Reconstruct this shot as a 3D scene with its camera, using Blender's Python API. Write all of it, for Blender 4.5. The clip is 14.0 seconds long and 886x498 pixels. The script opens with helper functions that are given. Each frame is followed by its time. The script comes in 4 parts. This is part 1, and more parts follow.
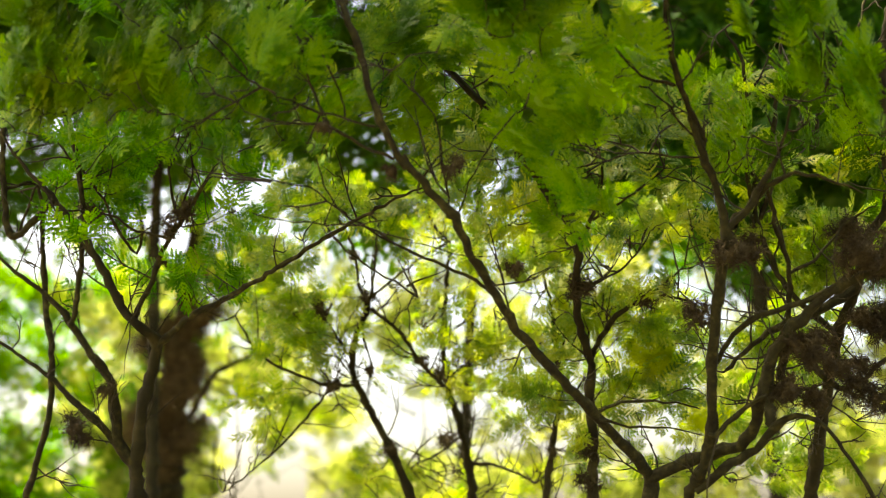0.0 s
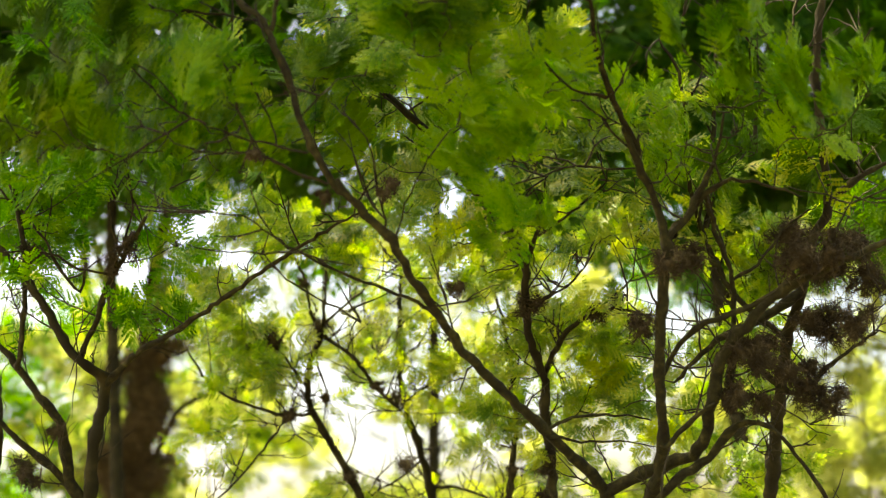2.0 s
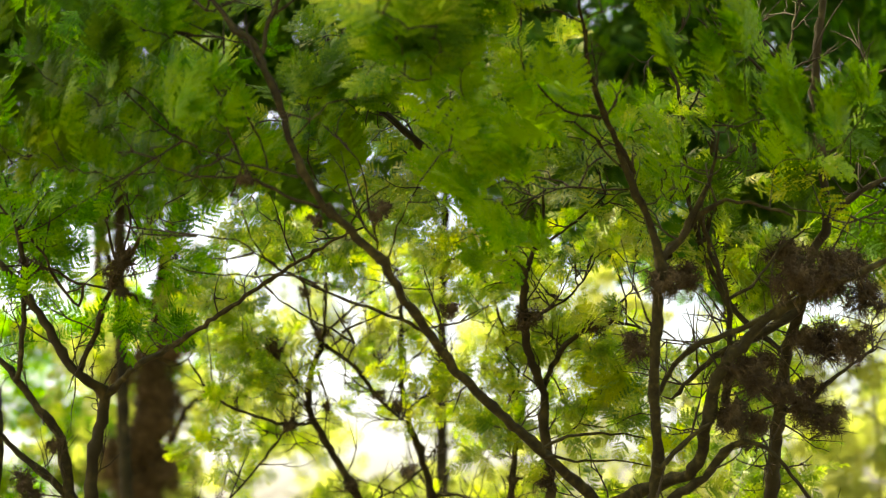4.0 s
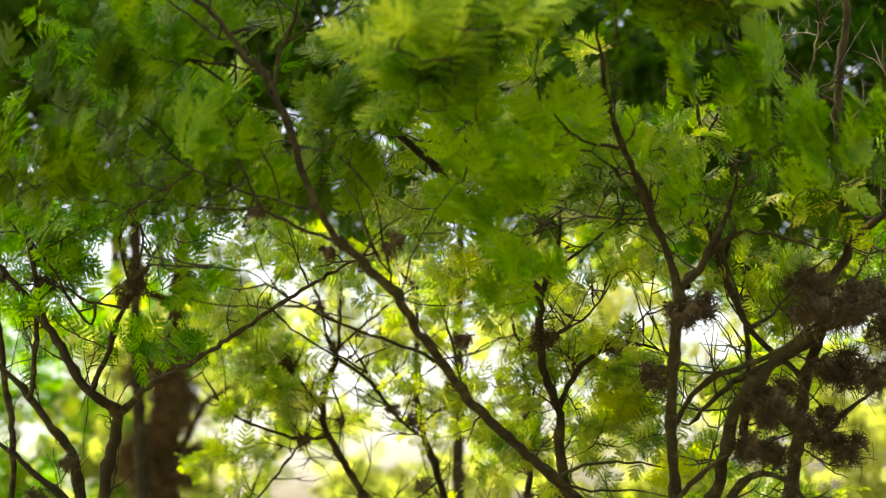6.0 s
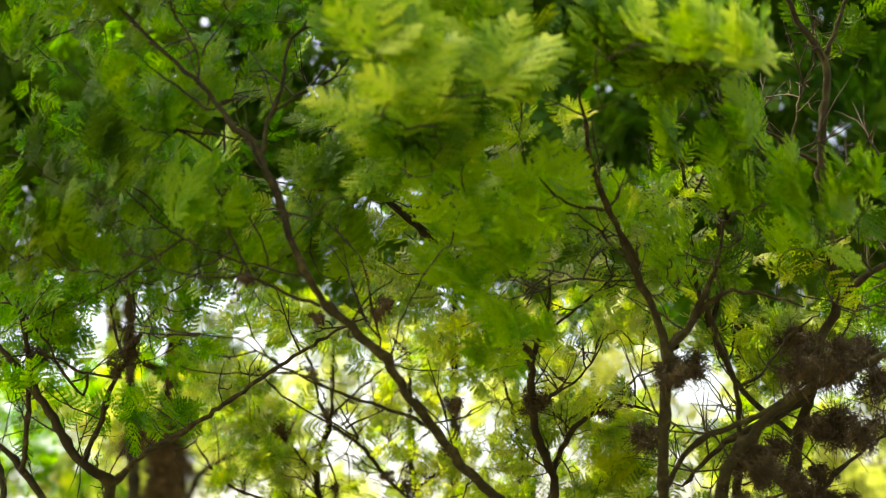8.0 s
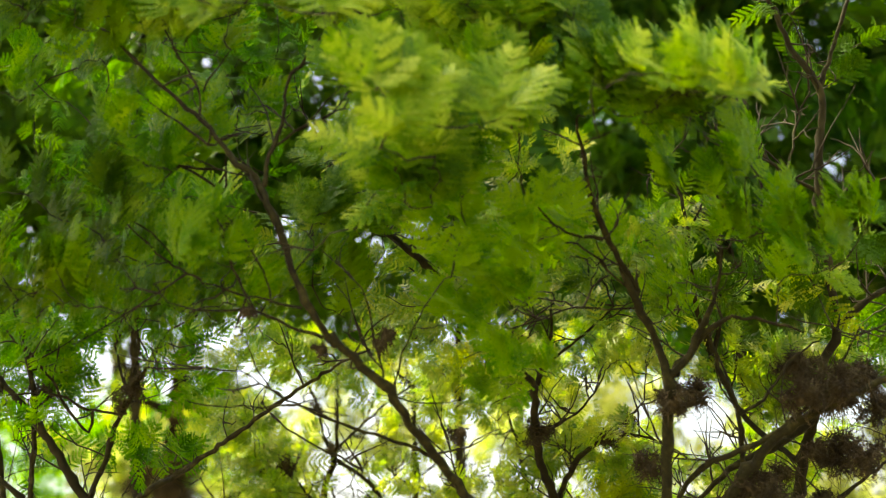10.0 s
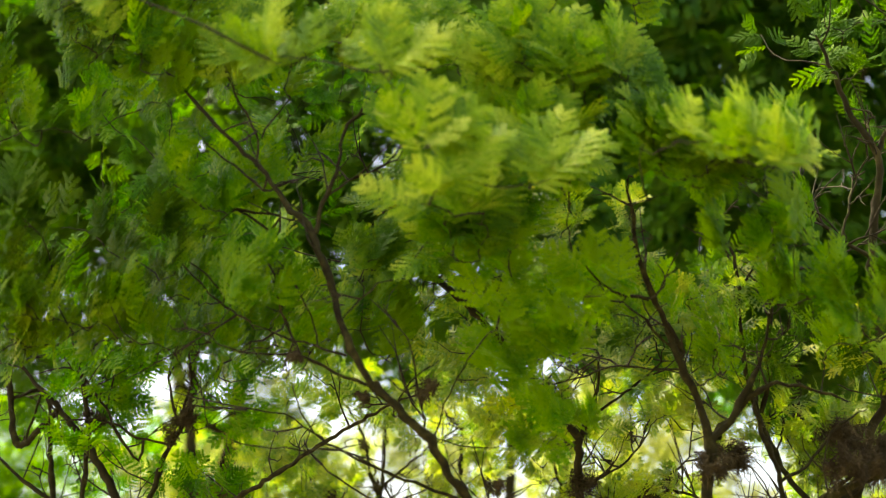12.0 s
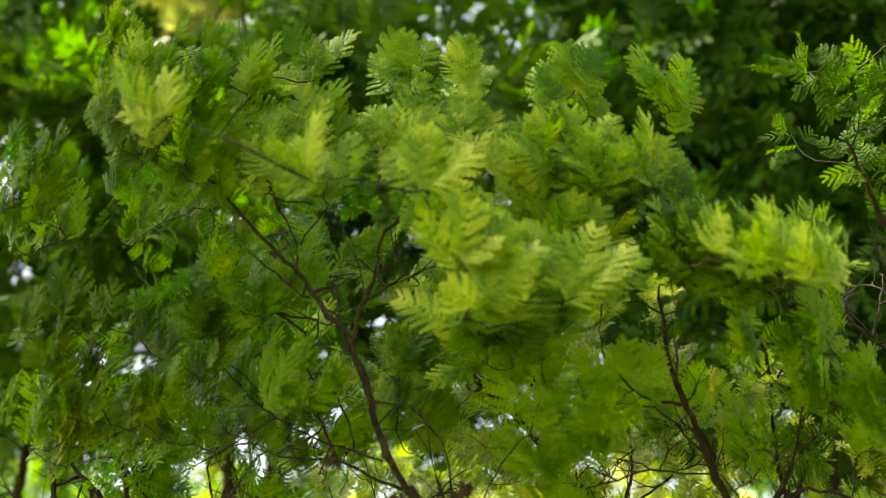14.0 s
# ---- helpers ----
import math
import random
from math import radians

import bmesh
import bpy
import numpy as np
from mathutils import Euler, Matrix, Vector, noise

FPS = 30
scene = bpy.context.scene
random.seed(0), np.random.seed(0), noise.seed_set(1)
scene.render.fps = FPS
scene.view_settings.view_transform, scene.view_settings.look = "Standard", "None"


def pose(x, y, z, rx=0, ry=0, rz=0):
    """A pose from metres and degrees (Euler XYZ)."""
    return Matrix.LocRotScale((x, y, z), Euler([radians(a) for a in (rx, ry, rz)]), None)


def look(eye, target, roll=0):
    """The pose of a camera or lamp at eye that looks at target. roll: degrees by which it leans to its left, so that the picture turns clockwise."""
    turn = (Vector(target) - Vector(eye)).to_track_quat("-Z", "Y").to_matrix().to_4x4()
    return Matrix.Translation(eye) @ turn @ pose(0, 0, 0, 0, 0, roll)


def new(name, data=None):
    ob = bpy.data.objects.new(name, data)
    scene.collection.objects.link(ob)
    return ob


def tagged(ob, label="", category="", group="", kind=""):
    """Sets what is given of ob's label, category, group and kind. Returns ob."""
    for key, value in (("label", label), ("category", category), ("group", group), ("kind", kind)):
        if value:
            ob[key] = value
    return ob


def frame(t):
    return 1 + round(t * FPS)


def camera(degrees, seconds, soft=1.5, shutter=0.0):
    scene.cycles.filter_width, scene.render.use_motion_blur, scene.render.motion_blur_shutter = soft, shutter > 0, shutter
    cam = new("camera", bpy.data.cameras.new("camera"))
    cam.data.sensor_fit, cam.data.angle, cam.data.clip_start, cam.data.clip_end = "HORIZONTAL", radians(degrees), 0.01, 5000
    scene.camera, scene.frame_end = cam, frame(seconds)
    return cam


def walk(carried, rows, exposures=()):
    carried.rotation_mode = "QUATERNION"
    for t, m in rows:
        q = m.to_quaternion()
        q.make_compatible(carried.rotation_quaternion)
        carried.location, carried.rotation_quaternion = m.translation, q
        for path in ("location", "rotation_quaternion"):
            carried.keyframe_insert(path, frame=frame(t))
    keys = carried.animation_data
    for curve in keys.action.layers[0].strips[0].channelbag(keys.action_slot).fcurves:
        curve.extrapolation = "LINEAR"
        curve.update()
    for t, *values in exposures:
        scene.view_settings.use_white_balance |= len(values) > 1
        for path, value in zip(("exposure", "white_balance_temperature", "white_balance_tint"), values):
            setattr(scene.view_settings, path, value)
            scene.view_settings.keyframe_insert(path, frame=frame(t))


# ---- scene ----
cam = camera(38.0, 14.0, soft=1.2)
cam.data.dof.use_dof = True
cam.data.dof.focus_distance = 5.5
cam.data.dof.aperture_fstop = 1.15
PATH = [
    (0.0, pose(-0.000, 0.000, 1.700, 104.00, 1.46, 0.36)),
    (0.5, pose(0.017, 0.019, 1.683, 104.64, 2.46, -0.00)),
    (1.0, pose(0.053, 0.027, 1.671, 105.11, 3.39, 0.10)),
    (1.5, pose(0.087, 0.033, 1.683, 105.29, 4.01, -0.04)),
    (2.0, pose(0.120, 0.031, 1.696, 105.01, 4.42, -0.15)),
    (2.5, pose(0.155, 0.024, 1.706, 105.07, 4.47, 0.09)),
    (3.0, pose(0.191, 0.010, 1.727, 105.02, 4.26, 0.30)),
    (5.5, pose(0.236, 0.008, 2.002, 103.25, 4.31, 1.08)),
    (6.0, pose(0.250, 0.028, 2.026, 103.40, 3.85, 1.37)),
    (6.5, pose(0.273, 0.037, 2.041, 103.89, 3.53, 1.70)),
    (7.0, pose(0.287, 0.035, 2.041, 105.10, 3.65, 1.84)),
    (7.5, pose(0.285, 0.023, 2.023, 105.94, 4.13, 1.73)),
    (8.0, pose(0.281, 0.000, 2.008, 106.37, 4.76, 1.48)),
    (10.5, pose(0.299, -0.040, 1.970, 108.69, 5.54, 1.98)),
    (11.0, pose(0.315, -0.064, 1.973, 109.27, 4.59, 2.55)),
    (11.5, pose(0.349, -0.094, 1.999, 109.40, 3.32, 3.29)),
    (12.0, pose(0.372, -0.107, 2.043, 109.35, 2.18, 3.97)),
    (12.5, pose(0.370, -0.119, 2.113, 109.90, 1.64, 4.38)),
    (13.0, pose(0.375, -0.145, 2.157, 111.00, 1.93, 5.06)),
    (13.5, pose(0.383, -0.208, 2.183, 111.45, 1.96, 5.41)),
    (14.0, pose(0.393, -0.276, 2.205, 111.56, 1.48, 5.39)),
]
walk(cam, PATH, [(0.0, 2.20, 8750, 6.0), (7.0, 2.24, 8550, 5.5), (11.0, 2.18, 8200, 5.0), (14.0, 2.10, 8050, 5.0)])

# ---- light ----
SUN_ELEVATION, SUN_AZIMUTH = radians(58), radians(-82)   # azimuth from +y towards +x
world = bpy.data.worlds.new("sky")
scene.world = world
world.use_nodes = True
sky = world.node_tree.nodes.new("ShaderNodeTexSky")
sky.sky_type, sky.sun_disc = "NISHITA", False
sky.sun_elevation, sky.sun_rotation = SUN_ELEVATION, SUN_AZIMUTH
sky.air_density, sky.dust_density = 0.9, 6.5
back = world.node_tree.nodes["Background"]
back.inputs["Strength"].default_value = 0.15
world.node_tree.links.new(sky.outputs["Color"], back.inputs["Color"])

sun = new("sun", bpy.data.lights.new("sun", "SUN"))
sun.data.energy, sun.data.angle, sun.data.color = 4.0, radians(0.6), (1.0, 0.95, 0.86)
sun_from = Vector((math.sin(SUN_AZIMUTH) * math.cos(SUN_ELEVATION), math.cos(SUN_AZIMUTH) * math.cos(SUN_ELEVATION), math.sin(SUN_ELEVATION)))
sun.matrix_world = look(sun_from * 40, (0, 0, 0))


# ---- materials ----
def material(name):
    m = bpy.data.materials.new(name)
    m.use_nodes = True
    t = m.node_tree
    return m, t, t.nodes["Principled BSDF"], t.nodes["Material Output"]


def noise_node(t, scale, detail=4.0, coords="Object"):
    tc = t.nodes.new("ShaderNodeTexCoord")
    n = t.nodes.new("ShaderNodeTexNoise")
    n.inputs["Scale"].default_value, n.inputs["Detail"].default_value = scale, detail
    t.links.new(tc.outputs[coords], n.inputs["Vector"])
    return n


def ramp(t, source, stops):
    r = t.nodes.new("ShaderNodeValToRGB")
    e = r.color_ramp.elements
    while len(e) < len(stops):
        e.new(0.5)
    for k, (at, colour) in enumerate(stops):
        e[k].position, e[k].color = at, (*colour, 1)
    t.links.new(source, r.inputs["Fac"])
    return r


def leaf_material(name, dark, mid, light, shine=0.60, through_it=0.45, glow=(1.0, 1.1, 0.2), gloss=0.28):
    """A thin leaf: part of the light goes through it and comes out yellower."""
    m, t, p, out = material(name)
    big = noise_node(t, 1.7, 2.0, "Object")
    info = t.nodes.new("ShaderNodeObjectInfo")
    geo = t.nodes.new("ShaderNodeNewGeometry")
    add = t.nodes.new("ShaderNodeMath")
    add.operation = "MULTIPLY_ADD"
    t.links.new(info.outputs["Random"], add.inputs[0])
    add.inputs[1].default_value = 0.35
    t.links.new(big.outputs["Fac"], add.inputs[2])
    add2 = t.nodes.new("ShaderNodeMath")
    add2.operation = "MULTIPLY_ADD"
    t.links.new(geo.outputs["Random Per Island"], add2.inputs[0])
    add2.inputs[1].default_value = 0.18
    leafy = noise_node(t, 9.0, 1.0, "Object")
    add3 = t.nodes.new("ShaderNodeMath")
    add3.operation = "MULTIPLY_ADD"
    t.links.new(leafy.outputs["Fac"], add3.inputs[0])
    add3.inputs[1].default_value = 1.3
    t.links.new(add.outputs[0], add3.inputs[2])
    shift = t.nodes.new("ShaderNodeMath")
    shift.operation = "SUBTRACT"
    t.links.new(add3.outputs[0], shift.inputs[0])
    shift.inputs[1].default_value = 0.65
    t.links.new(shift.outputs[0], add2.inputs[2])
    r = ramp(t, add2.outputs[0], [(0.35, dark), (0.62, mid), (0.95, light)])
    t.links.new(r.outputs["Color"], p.inputs["Base Color"])
    p.inputs["Roughness"].default_value = shine
    p.inputs["Specular IOR Level"].default_value = gloss
    tr = t.nodes.new("ShaderNodeBsdfTranslucent")
    tint = t.nodes.new("ShaderNodeMix")
    tint.data_type, tint.blend_type = "RGBA", "MULTIPLY"
    tint.inputs["Factor"].default_value = 1.0
    t.links.new(r.outputs["Color"], tint.inputs["A"])
    tint.inputs["B"].default_value = (glow[0] * 1.9, glow[1] * 1.9, glow[2] * 1.9, 1)
    t.links.new(tint.outputs["Result"], tr.inputs["Color"])
    mix = t.nodes.new("ShaderNodeMixShader")
    mix.inputs["Fac"].default_value = through_it
    t.links.new(p.outputs["BSDF"], mix.inputs[1])
    t.links.new(tr.outputs["BSDF"], mix.inputs[2])
    t.links.new(mix.outputs["Shader"], out.inputs["Surface"])
    return m


def rough_material(name, stops, scale, rough, bump, bump_scale):
    m, t, p, out = material(name)
    n = noise_node(t, scale, 6.0)
    t.links.new(ramp(t, n.outputs["Fac"], stops).outputs["Color"], p.inputs["Base Color"])
    p.inputs["Roughness"].default_value = rough
    p.inputs["Specular IOR Level"].default_value = 0.25
    b = t.nodes.new("ShaderNodeBump")
    b.inputs["Strength"].default_value, b.inputs["Distance"].default_value = bump, 0.006
    n2 = noise_node(t, bump_scale, 5.0)
    t.links.new(n2.outputs["Fac"], b.inputs["Height"])
    t.links.new(b.outputs["Normal"], p.inputs["Normal"])
    return m


LEAF_NEAR = leaf_material("leaf_near", (0.016, 0.076, 0.001), (0.053, 0.160, 0.002), (0.148, 0.262, 0.007), shine=0.52, through_it=0.42, glow=(0.95, 1.1, 0.15), gloss=0.12)
LEAF_MID = leaf_material("leaf_mid", (0.042, 0.100, 0.006), (0.116, 0.196, 0.014), (0.245, 0.285, 0.038), shine=0.40, through_it=0.56, glow=(1.03, 1.08, 0.3), gloss=0.5)
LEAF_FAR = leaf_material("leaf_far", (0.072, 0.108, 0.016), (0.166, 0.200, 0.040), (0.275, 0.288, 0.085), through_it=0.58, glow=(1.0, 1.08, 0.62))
# The tall trees' deep shade is put into this darker leaf colour.
LEAF_TALL_SHADED = leaf_material("leaf_tall_shaded", (0.010, 0.062, 0.002), (0.027, 0.105, 0.003), (0.062, 0.148, 0.005), through_it=0.38, glow=(1.0, 1.1, 0.2))
# Shade put into the colour, for the tangled crown and some clumps.
LEAF_SHADED = leaf_material("leaf_shaded", (0.016, 0.056, 0.002), (0.036, 0.092, 0.003), (0.072, 0.130, 0.006), shine=0.60, through_it=0.36, glow=(0.97, 1.1, 0.2), gloss=0.07)
# Young leaves, used too where light is put into the colour.
LEAF_YOUNG_LIT = leaf_material("leaf_young_lit", (0.037, 0.116, 0.002), (0.113, 0.228, 0.005), (0.290, 0.382, 0.031), shine=0.50, through_it=0.38, glow=(0.95, 1.1, 0.2), gloss=0.17)
# Sun shining through leaf patches, put into a yellow base colour.
LEAF_SUNLIT = leaf_material("leaf_sunlit", (0.130, 0.180, 0.005), (0.190, 0.240, 0.008), (0.280, 0.320, 0.015), through_it=0.48)
# The lit highlight on the crown's tufts is put into this colour.
LEAF_HIGHLIGHT = leaf_material("leaf_highlight", (0.060, 0.150, 0.004), (0.175, 0.300, 0.011), (0.390, 0.465, 0.055), shine=0.48, through_it=0.38, glow=(0.98, 1.08, 0.2), gloss=0.2)
FOLIAGE = {"young": LEAF_YOUNG_LIT, "pale": LEAF_HIGHLIGHT, "yellow": LEAF_SUNLIT, "dark": LEAF_SHADED}
BARK = rough_material("bark", [(0.3, (0.010, 0.008, 0.002)), (0.55, (0.025, 0.023, 0.005)), (0.82, (0.080, 0.072, 0.018))], 26, 0.9, 1.0, 70)
BARK_OLD = rough_material("old_bark", [(0.3, (0.010, 0.008, 0.002)), (0.55, (0.025, 0.022, 0.006)), (0.82, (0.072, 0.062, 0.020))], 9, 0.9, 1.0, 30)
TWIG = rough_material("twig", [(0.3, (0.012, 0.009, 0.004)), (0.7, (0.040, 0.033, 0.012))], 30, 0.8, 0.3, 90)
AIR_PLANT = rough_material("air_plant", [(0.3, (0.018, 0.013, 0.006)), (0.55, (0.055, 0.041, 0.016)), (0.82, (0.160, 0.125, 0.058))], 14, 0.85, 0.4, 80)
# Air plant colour lightened to make up for the shade on the trunk.
LIGHTENED_TUFT = rough_material("lightened_tuft", [(0.3, (0.036, 0.026, 0.010)), (0.55, (0.125, 0.086, 0.033)), (0.82, (0.330, 0.250, 0.120))], 14, 0.85, 0.4, 80)
SOIL = rough_material("soil", [(0.3, (0.060, 0.045, 0.028)), (0.5, (0.125, 0.098, 0.060)), (0.7, (0.100, 0.112, 0.040))], 1.3, 0.95, 1.0, 9)


# ---- mesh helpers ----
def array_mesh(name, verts, quads, mat, parent=None):
    """A mesh of many quads from arrays."""
    me = bpy.data.meshes.new(name)
    me.vertices.add(len(verts))
    me.vertices.foreach_set("co", np.ascontiguousarray(verts, dtype=np.float32).ravel())
    me.loops.add(quads.size)
    me.loops.foreach_set("vertex_index", np.ascontiguousarray(quads, dtype=np.int32).ravel())
    me.polygons.add(len(quads))
    me.polygons.foreach_set("loop_start", np.arange(0, quads.size, 4, dtype=np.int32))
    me.update(calc_edges=True)
    me.materials.append(mat)
    ob = new(name, me)
    ob.parent = parent
    return ob


def smooth_line(points, step):
    """A Catmull-Rom line through the points (x, y, z, radius), in steps of about that length."""
    p = np.array(points, dtype=float)
    p = np.vstack([2 * p[0] - p[1], p, 2 * p[-1] - p[-2]])
    out = []
    for k in range(1, len(p) - 2):
        a, b, c, d = p[k - 1:k + 3]
        n = max(2, int(np.linalg.norm(c[:3] - b[:3]) / step))
        for i in range(n):
            s = i / n
            out.append(0.5 * (2 * b + (c - a) * s + (2 * a - 5 * b + 4 * c - d) * s * s + (3 * b - a - 3 * c + d) * s ** 3))
    out.append(p[-2])
    out = np.array(out)
    out[:, 3] = np.maximum(out[:, 3], 0.001)
    return out


def tube_data(points, sides=8, step=0.05, knobs=0.12, wander=0.0, seed=0):
    rng = np.random.RandomState(seed)
    line = smooth_line(points, step)
    if wander:
        w = rng.normal(0, wander, (len(line), 3))
        w[0] = w[-1] = 0
        line[:, :3] += w
    d = np.gradient(line[:, :3], axis=0)
    d /= np.linalg.norm(d, axis=1)[:, None] + 1e-9
    ref = np.array([0.31, 0.9, 0.2])
    a = np.cross(d, ref)
    a /= np.linalg.norm(a, axis=1)[:, None] + 1e-9
    b = np.cross(d, a)
    ang = np.arange(sides) * 2 * np.pi / sides
    r = line[:, 3:4] * (1 + rng.normal(0, knobs, (len(line), sides)))
    swell = 1 + 0.30 * np.maximum(0, np.sin(np.arange(len(line)) * 0.9 + seed)) ** 6
    r = r * swell[:, None]
    v = line[:, None, :3] + r[..., None] * (np.cos(ang)[None, :, None] * a[:, None] + np.sin(ang)[None, :, None] * b[:, None])
    n = len(line)
    i, j = np.meshgrid(np.arange(n - 1), np.arange(sides), indexing="ij")
    k = (j + 1) % sides
    quads = np.stack([i * sides + j, i * sides + k, (i + 1) * sides + k, (i + 1) * sides + j], -1).reshape(-1, 4)
    return v.reshape(-1, 3), quads, line


def joined(pieces):
    vs, qs, base = [], [], 0
    for v, q in pieces:
        vs.append(v)
        qs.append(q + base)
        base += len(v)
    return np.concatenate(vs), np.concatenate(qs)


# ---- leaves ----
def leaf_quads(pairs, leaflets, length, reach, seed, toothed, ln=0.015):
    """A twice-feathered leaf along +y, face up: pinnae in pairs on a stalk, toothed with leaflets or plain."""
    rng = np.random.RandomState(seed)
    V, Q = [], []

    def blade(p0, p1, side, w):
        m = p0 + (p1 - p0) * 0.45
        Q.append([len(V) + k for k in range(4)])
        V.extend([p0, m + side * w, p1, m - side * w])

    def droop(p):
        q = np.array(p, dtype=float)
        q[2] -= 0.9 * (q[1] ** 2) + 2.2 * q[0] ** 2
        return q
    blade(droop((0, 0, 0)), droop((0, length * 0.6, 0)), np.array([1, 0, 0]), 0.0016)
    blade(droop((0, length * 0.5, 0)), droop((0, length, 0)), np.array([1, 0, 0]), 0.0013)
    for k in range(pairs):
        f = (k + 0.6) / pairs
        y0 = length * (0.16 + 0.84 * f)
        size = reach * (0.62 + 0.38 * math.sin(math.pi * min(1, 0.15 + 0.85 * f))) * (1.0 - 0.25 * f * f)
        for s in (-1, 1):
            ang = math.radians(62 - 26 * f + rng.normal(0, 5))
            d = np.array([s * math.sin(ang), math.cos(ang), rng.normal(0, 0.10)])
            e = np.array([-d[1] * 1.0, d[0], 0.0])
            o = np.array([0, y0 + rng.normal(0, 0.002), 0])
            if not toothed:
                blade(droop(o), droop(o + d * size), e, 0.016)
                continue
            n = max(4, leaflets // 2)
            step = size / n
            for i in range(n):
                c = o + d * step * (i + 0.7)
                taper = 0.60 + 0.40 * math.sin(math.pi * (0.25 + 0.75 * (i + 0.5) / n))
                for side in (-1, 1):
                    t0, t1 = c - d * step * 0.52, c + d * step * 0.52
                    tip = c + e * side * ln * taper + d * ln * 0.40 + np.array([0, 0, rng.normal(0.0, 0.0014)])
                    Q.append([len(V) + j for j in range(4)])
                    V.extend([droop(t0), droop(tip - d * step * 0.34), droop(tip + d * step * 0.22), droop(t1)])
    return np.array(V), np.array(Q)


FINE = [leaf_quads(5 + k % 2, 12, 0.135 + 0.012 * k, 0.064 + 0.008 * (k % 3), 10 + k, True, 0.0112) for k in range(3)]
FINE += [leaf_quads(8 + k % 3, 12, 0.150 + 0.014 * k, 0.078 + 0.008 * (k % 3), 14 + k, True, 0.0082) for k in range(5)]
TOOTHED = [leaf_quads(6 + k % 3, 10, 0.130 + 0.018 * k, 0.060 + 0.008 * (k % 2), 30 + k, True, 0.0072) for k in range(5)]
PLAIN = [leaf_quads(5, 12, 0.20 + 0.02 * k, 0.100, 50 + k, False) for k in range(3)]


def turn_of(axis, up):
    """The rotation that takes +y to axis and +z near up."""
    y = axis / np.linalg.norm(axis)
    x = np.cross(y, up)
    x /= np.linalg.norm(x) + 1e-9
    return np.stack([x, y, np.cross(x, y)], 1)


def spread(templates, places):
    """Joins leaves at places (origin, rotation, size, template number) into arrays."""
    vs, qs, base = [], [], 0
    for o, r, s, k in places:
        v, q = templates[k % len(templates)]
        vs.append(v @ r.T * s + o)
        qs.append(q + base)
        base += len(v)
    return np.concatenate(vs), np.concatenate(qs)


# ---- trees ----
TREES = {}
LIMB_SEED = [0]

SIGHT_GAPS = []


def sight_gap(x0, y0, z0, r0, x1, y1, z1, r1):
    """A gap through the wood, fitted to the camera's view so sky shows: from one place and width to another."""
    SIGHT_GAPS.append((Vector((x0, y0, z0)), Vector((x1, y1, z1)), r0, r1))


sight_gap(-0.34, 5.84, 3.09, 0.19, -0.91, 15.57, 5.40, 0.51)
sight_gap(-0.21, 6.05, 2.45, 0.19, -0.70, 16.08, 3.73, 0.51)
sight_gap(0.17, 5.90, 2.84, 0.12, 0.44, 15.73, 4.75, 0.32)
sight_gap(1.01, 5.85, 3.04, 0.14, 2.71, 15.60, 5.27, 0.37)
sight_gap(-1.75, 6.06, 2.20, 0.15, -4.67, 16.16, 3.04, 0.40)
sight_gap(-0.97, 5.75, 3.42, 0.05, -2.57, 15.35, 6.29, 0.14)
sight_gap(-1.93, 5.99, 2.49, 0.14, -5.14, 15.97, 3.80, 0.37)
sight_gap(-1.98, 5.76, 3.38, 0.12, -5.28, 15.37, 6.19, 0.32)
sight_gap(-1.12, 5.82, 3.16, 0.09, -2.98, 15.52, 5.59, 0.24)
sight_gap(1.59, 5.81, 3.19, 0.12, 4.23, 15.50, 5.67, 0.32)
sight_gap(1.35, 5.89, 2.89, 0.15, 3.27, 15.70, 4.84, 0.41)
sight_gap(-0.57, 5.89, 3.01, 0.12, -1.85, 15.69, 5.15, 0.31)
sight_gap(-0.03, 6.03, 2.31, 0.17, -0.09, 16.08, 3.33, 0.46)
sight_gap(0.28, 6.05, 2.25, 0.14, 0.75, 16.12, 3.17, 0.37)
sight_gap(2.04, 5.91, 2.80, 0.09, 5.43, 15.76, 4.62, 0.24)
sight_gap(1.02, 6.04, 2.26, 0.12, 2.72, 16.12, 3.19, 0.32)
sight_gap(-1.55, 5.93, 2.73, 0.10, -4.14, 15.80, 4.45, 0.27)
sight_gap(-0.69, 4.92, 5.19, 0.07, -2.50, 13.59, 10.16, 0.18)
sight_gap(-1.23, 4.76, 5.50, 0.30, -3.92, 13.15, 10.98, 0.81)
sight_gap(-1.44, 4.77, 5.43, 0.16, -4.49, 13.17, 10.80, 0.42)
sight_gap(-0.91, 4.82, 5.42, 0.21, -3.10, 13.30, 10.77, 0.56)
sight_gap(-0.97, 4.84, 5.34, 0.08, -3.25, 13.36, 10.57, 0.21)
sight_gap(1.43, 5.57, 4.02, 0.11, 3.15, 15.30, 7.04, 0.28)
sight_gap(-1.97, 5.28, 4.02, 0.08, -5.92, 14.54, 7.04, 0.21)
sight_gap(-0.96, 5.61, 3.40, 0.07, -3.22, 15.42, 5.40, 0.18)
sight_gap(1.40, 5.44, 4.48, 0.04, 3.20, 14.60, 8.66, 0.11)
sight_gap(1.65, 5.57, 4.11, 0.08, 3.89, 14.96, 7.67, 0.22)
sight_gap(0.84, 6.04, 2.26, 0.12, 2.23, 16.12, 3.20, 0.32)
sight_gap(0.46, 5.90, 2.84, 0.11, 1.21, 15.73, 4.73, 0.28)
sight_gap(1.32, 5.93, 2.74, 0.09, 3.53, 15.80, 4.46, 0.24)
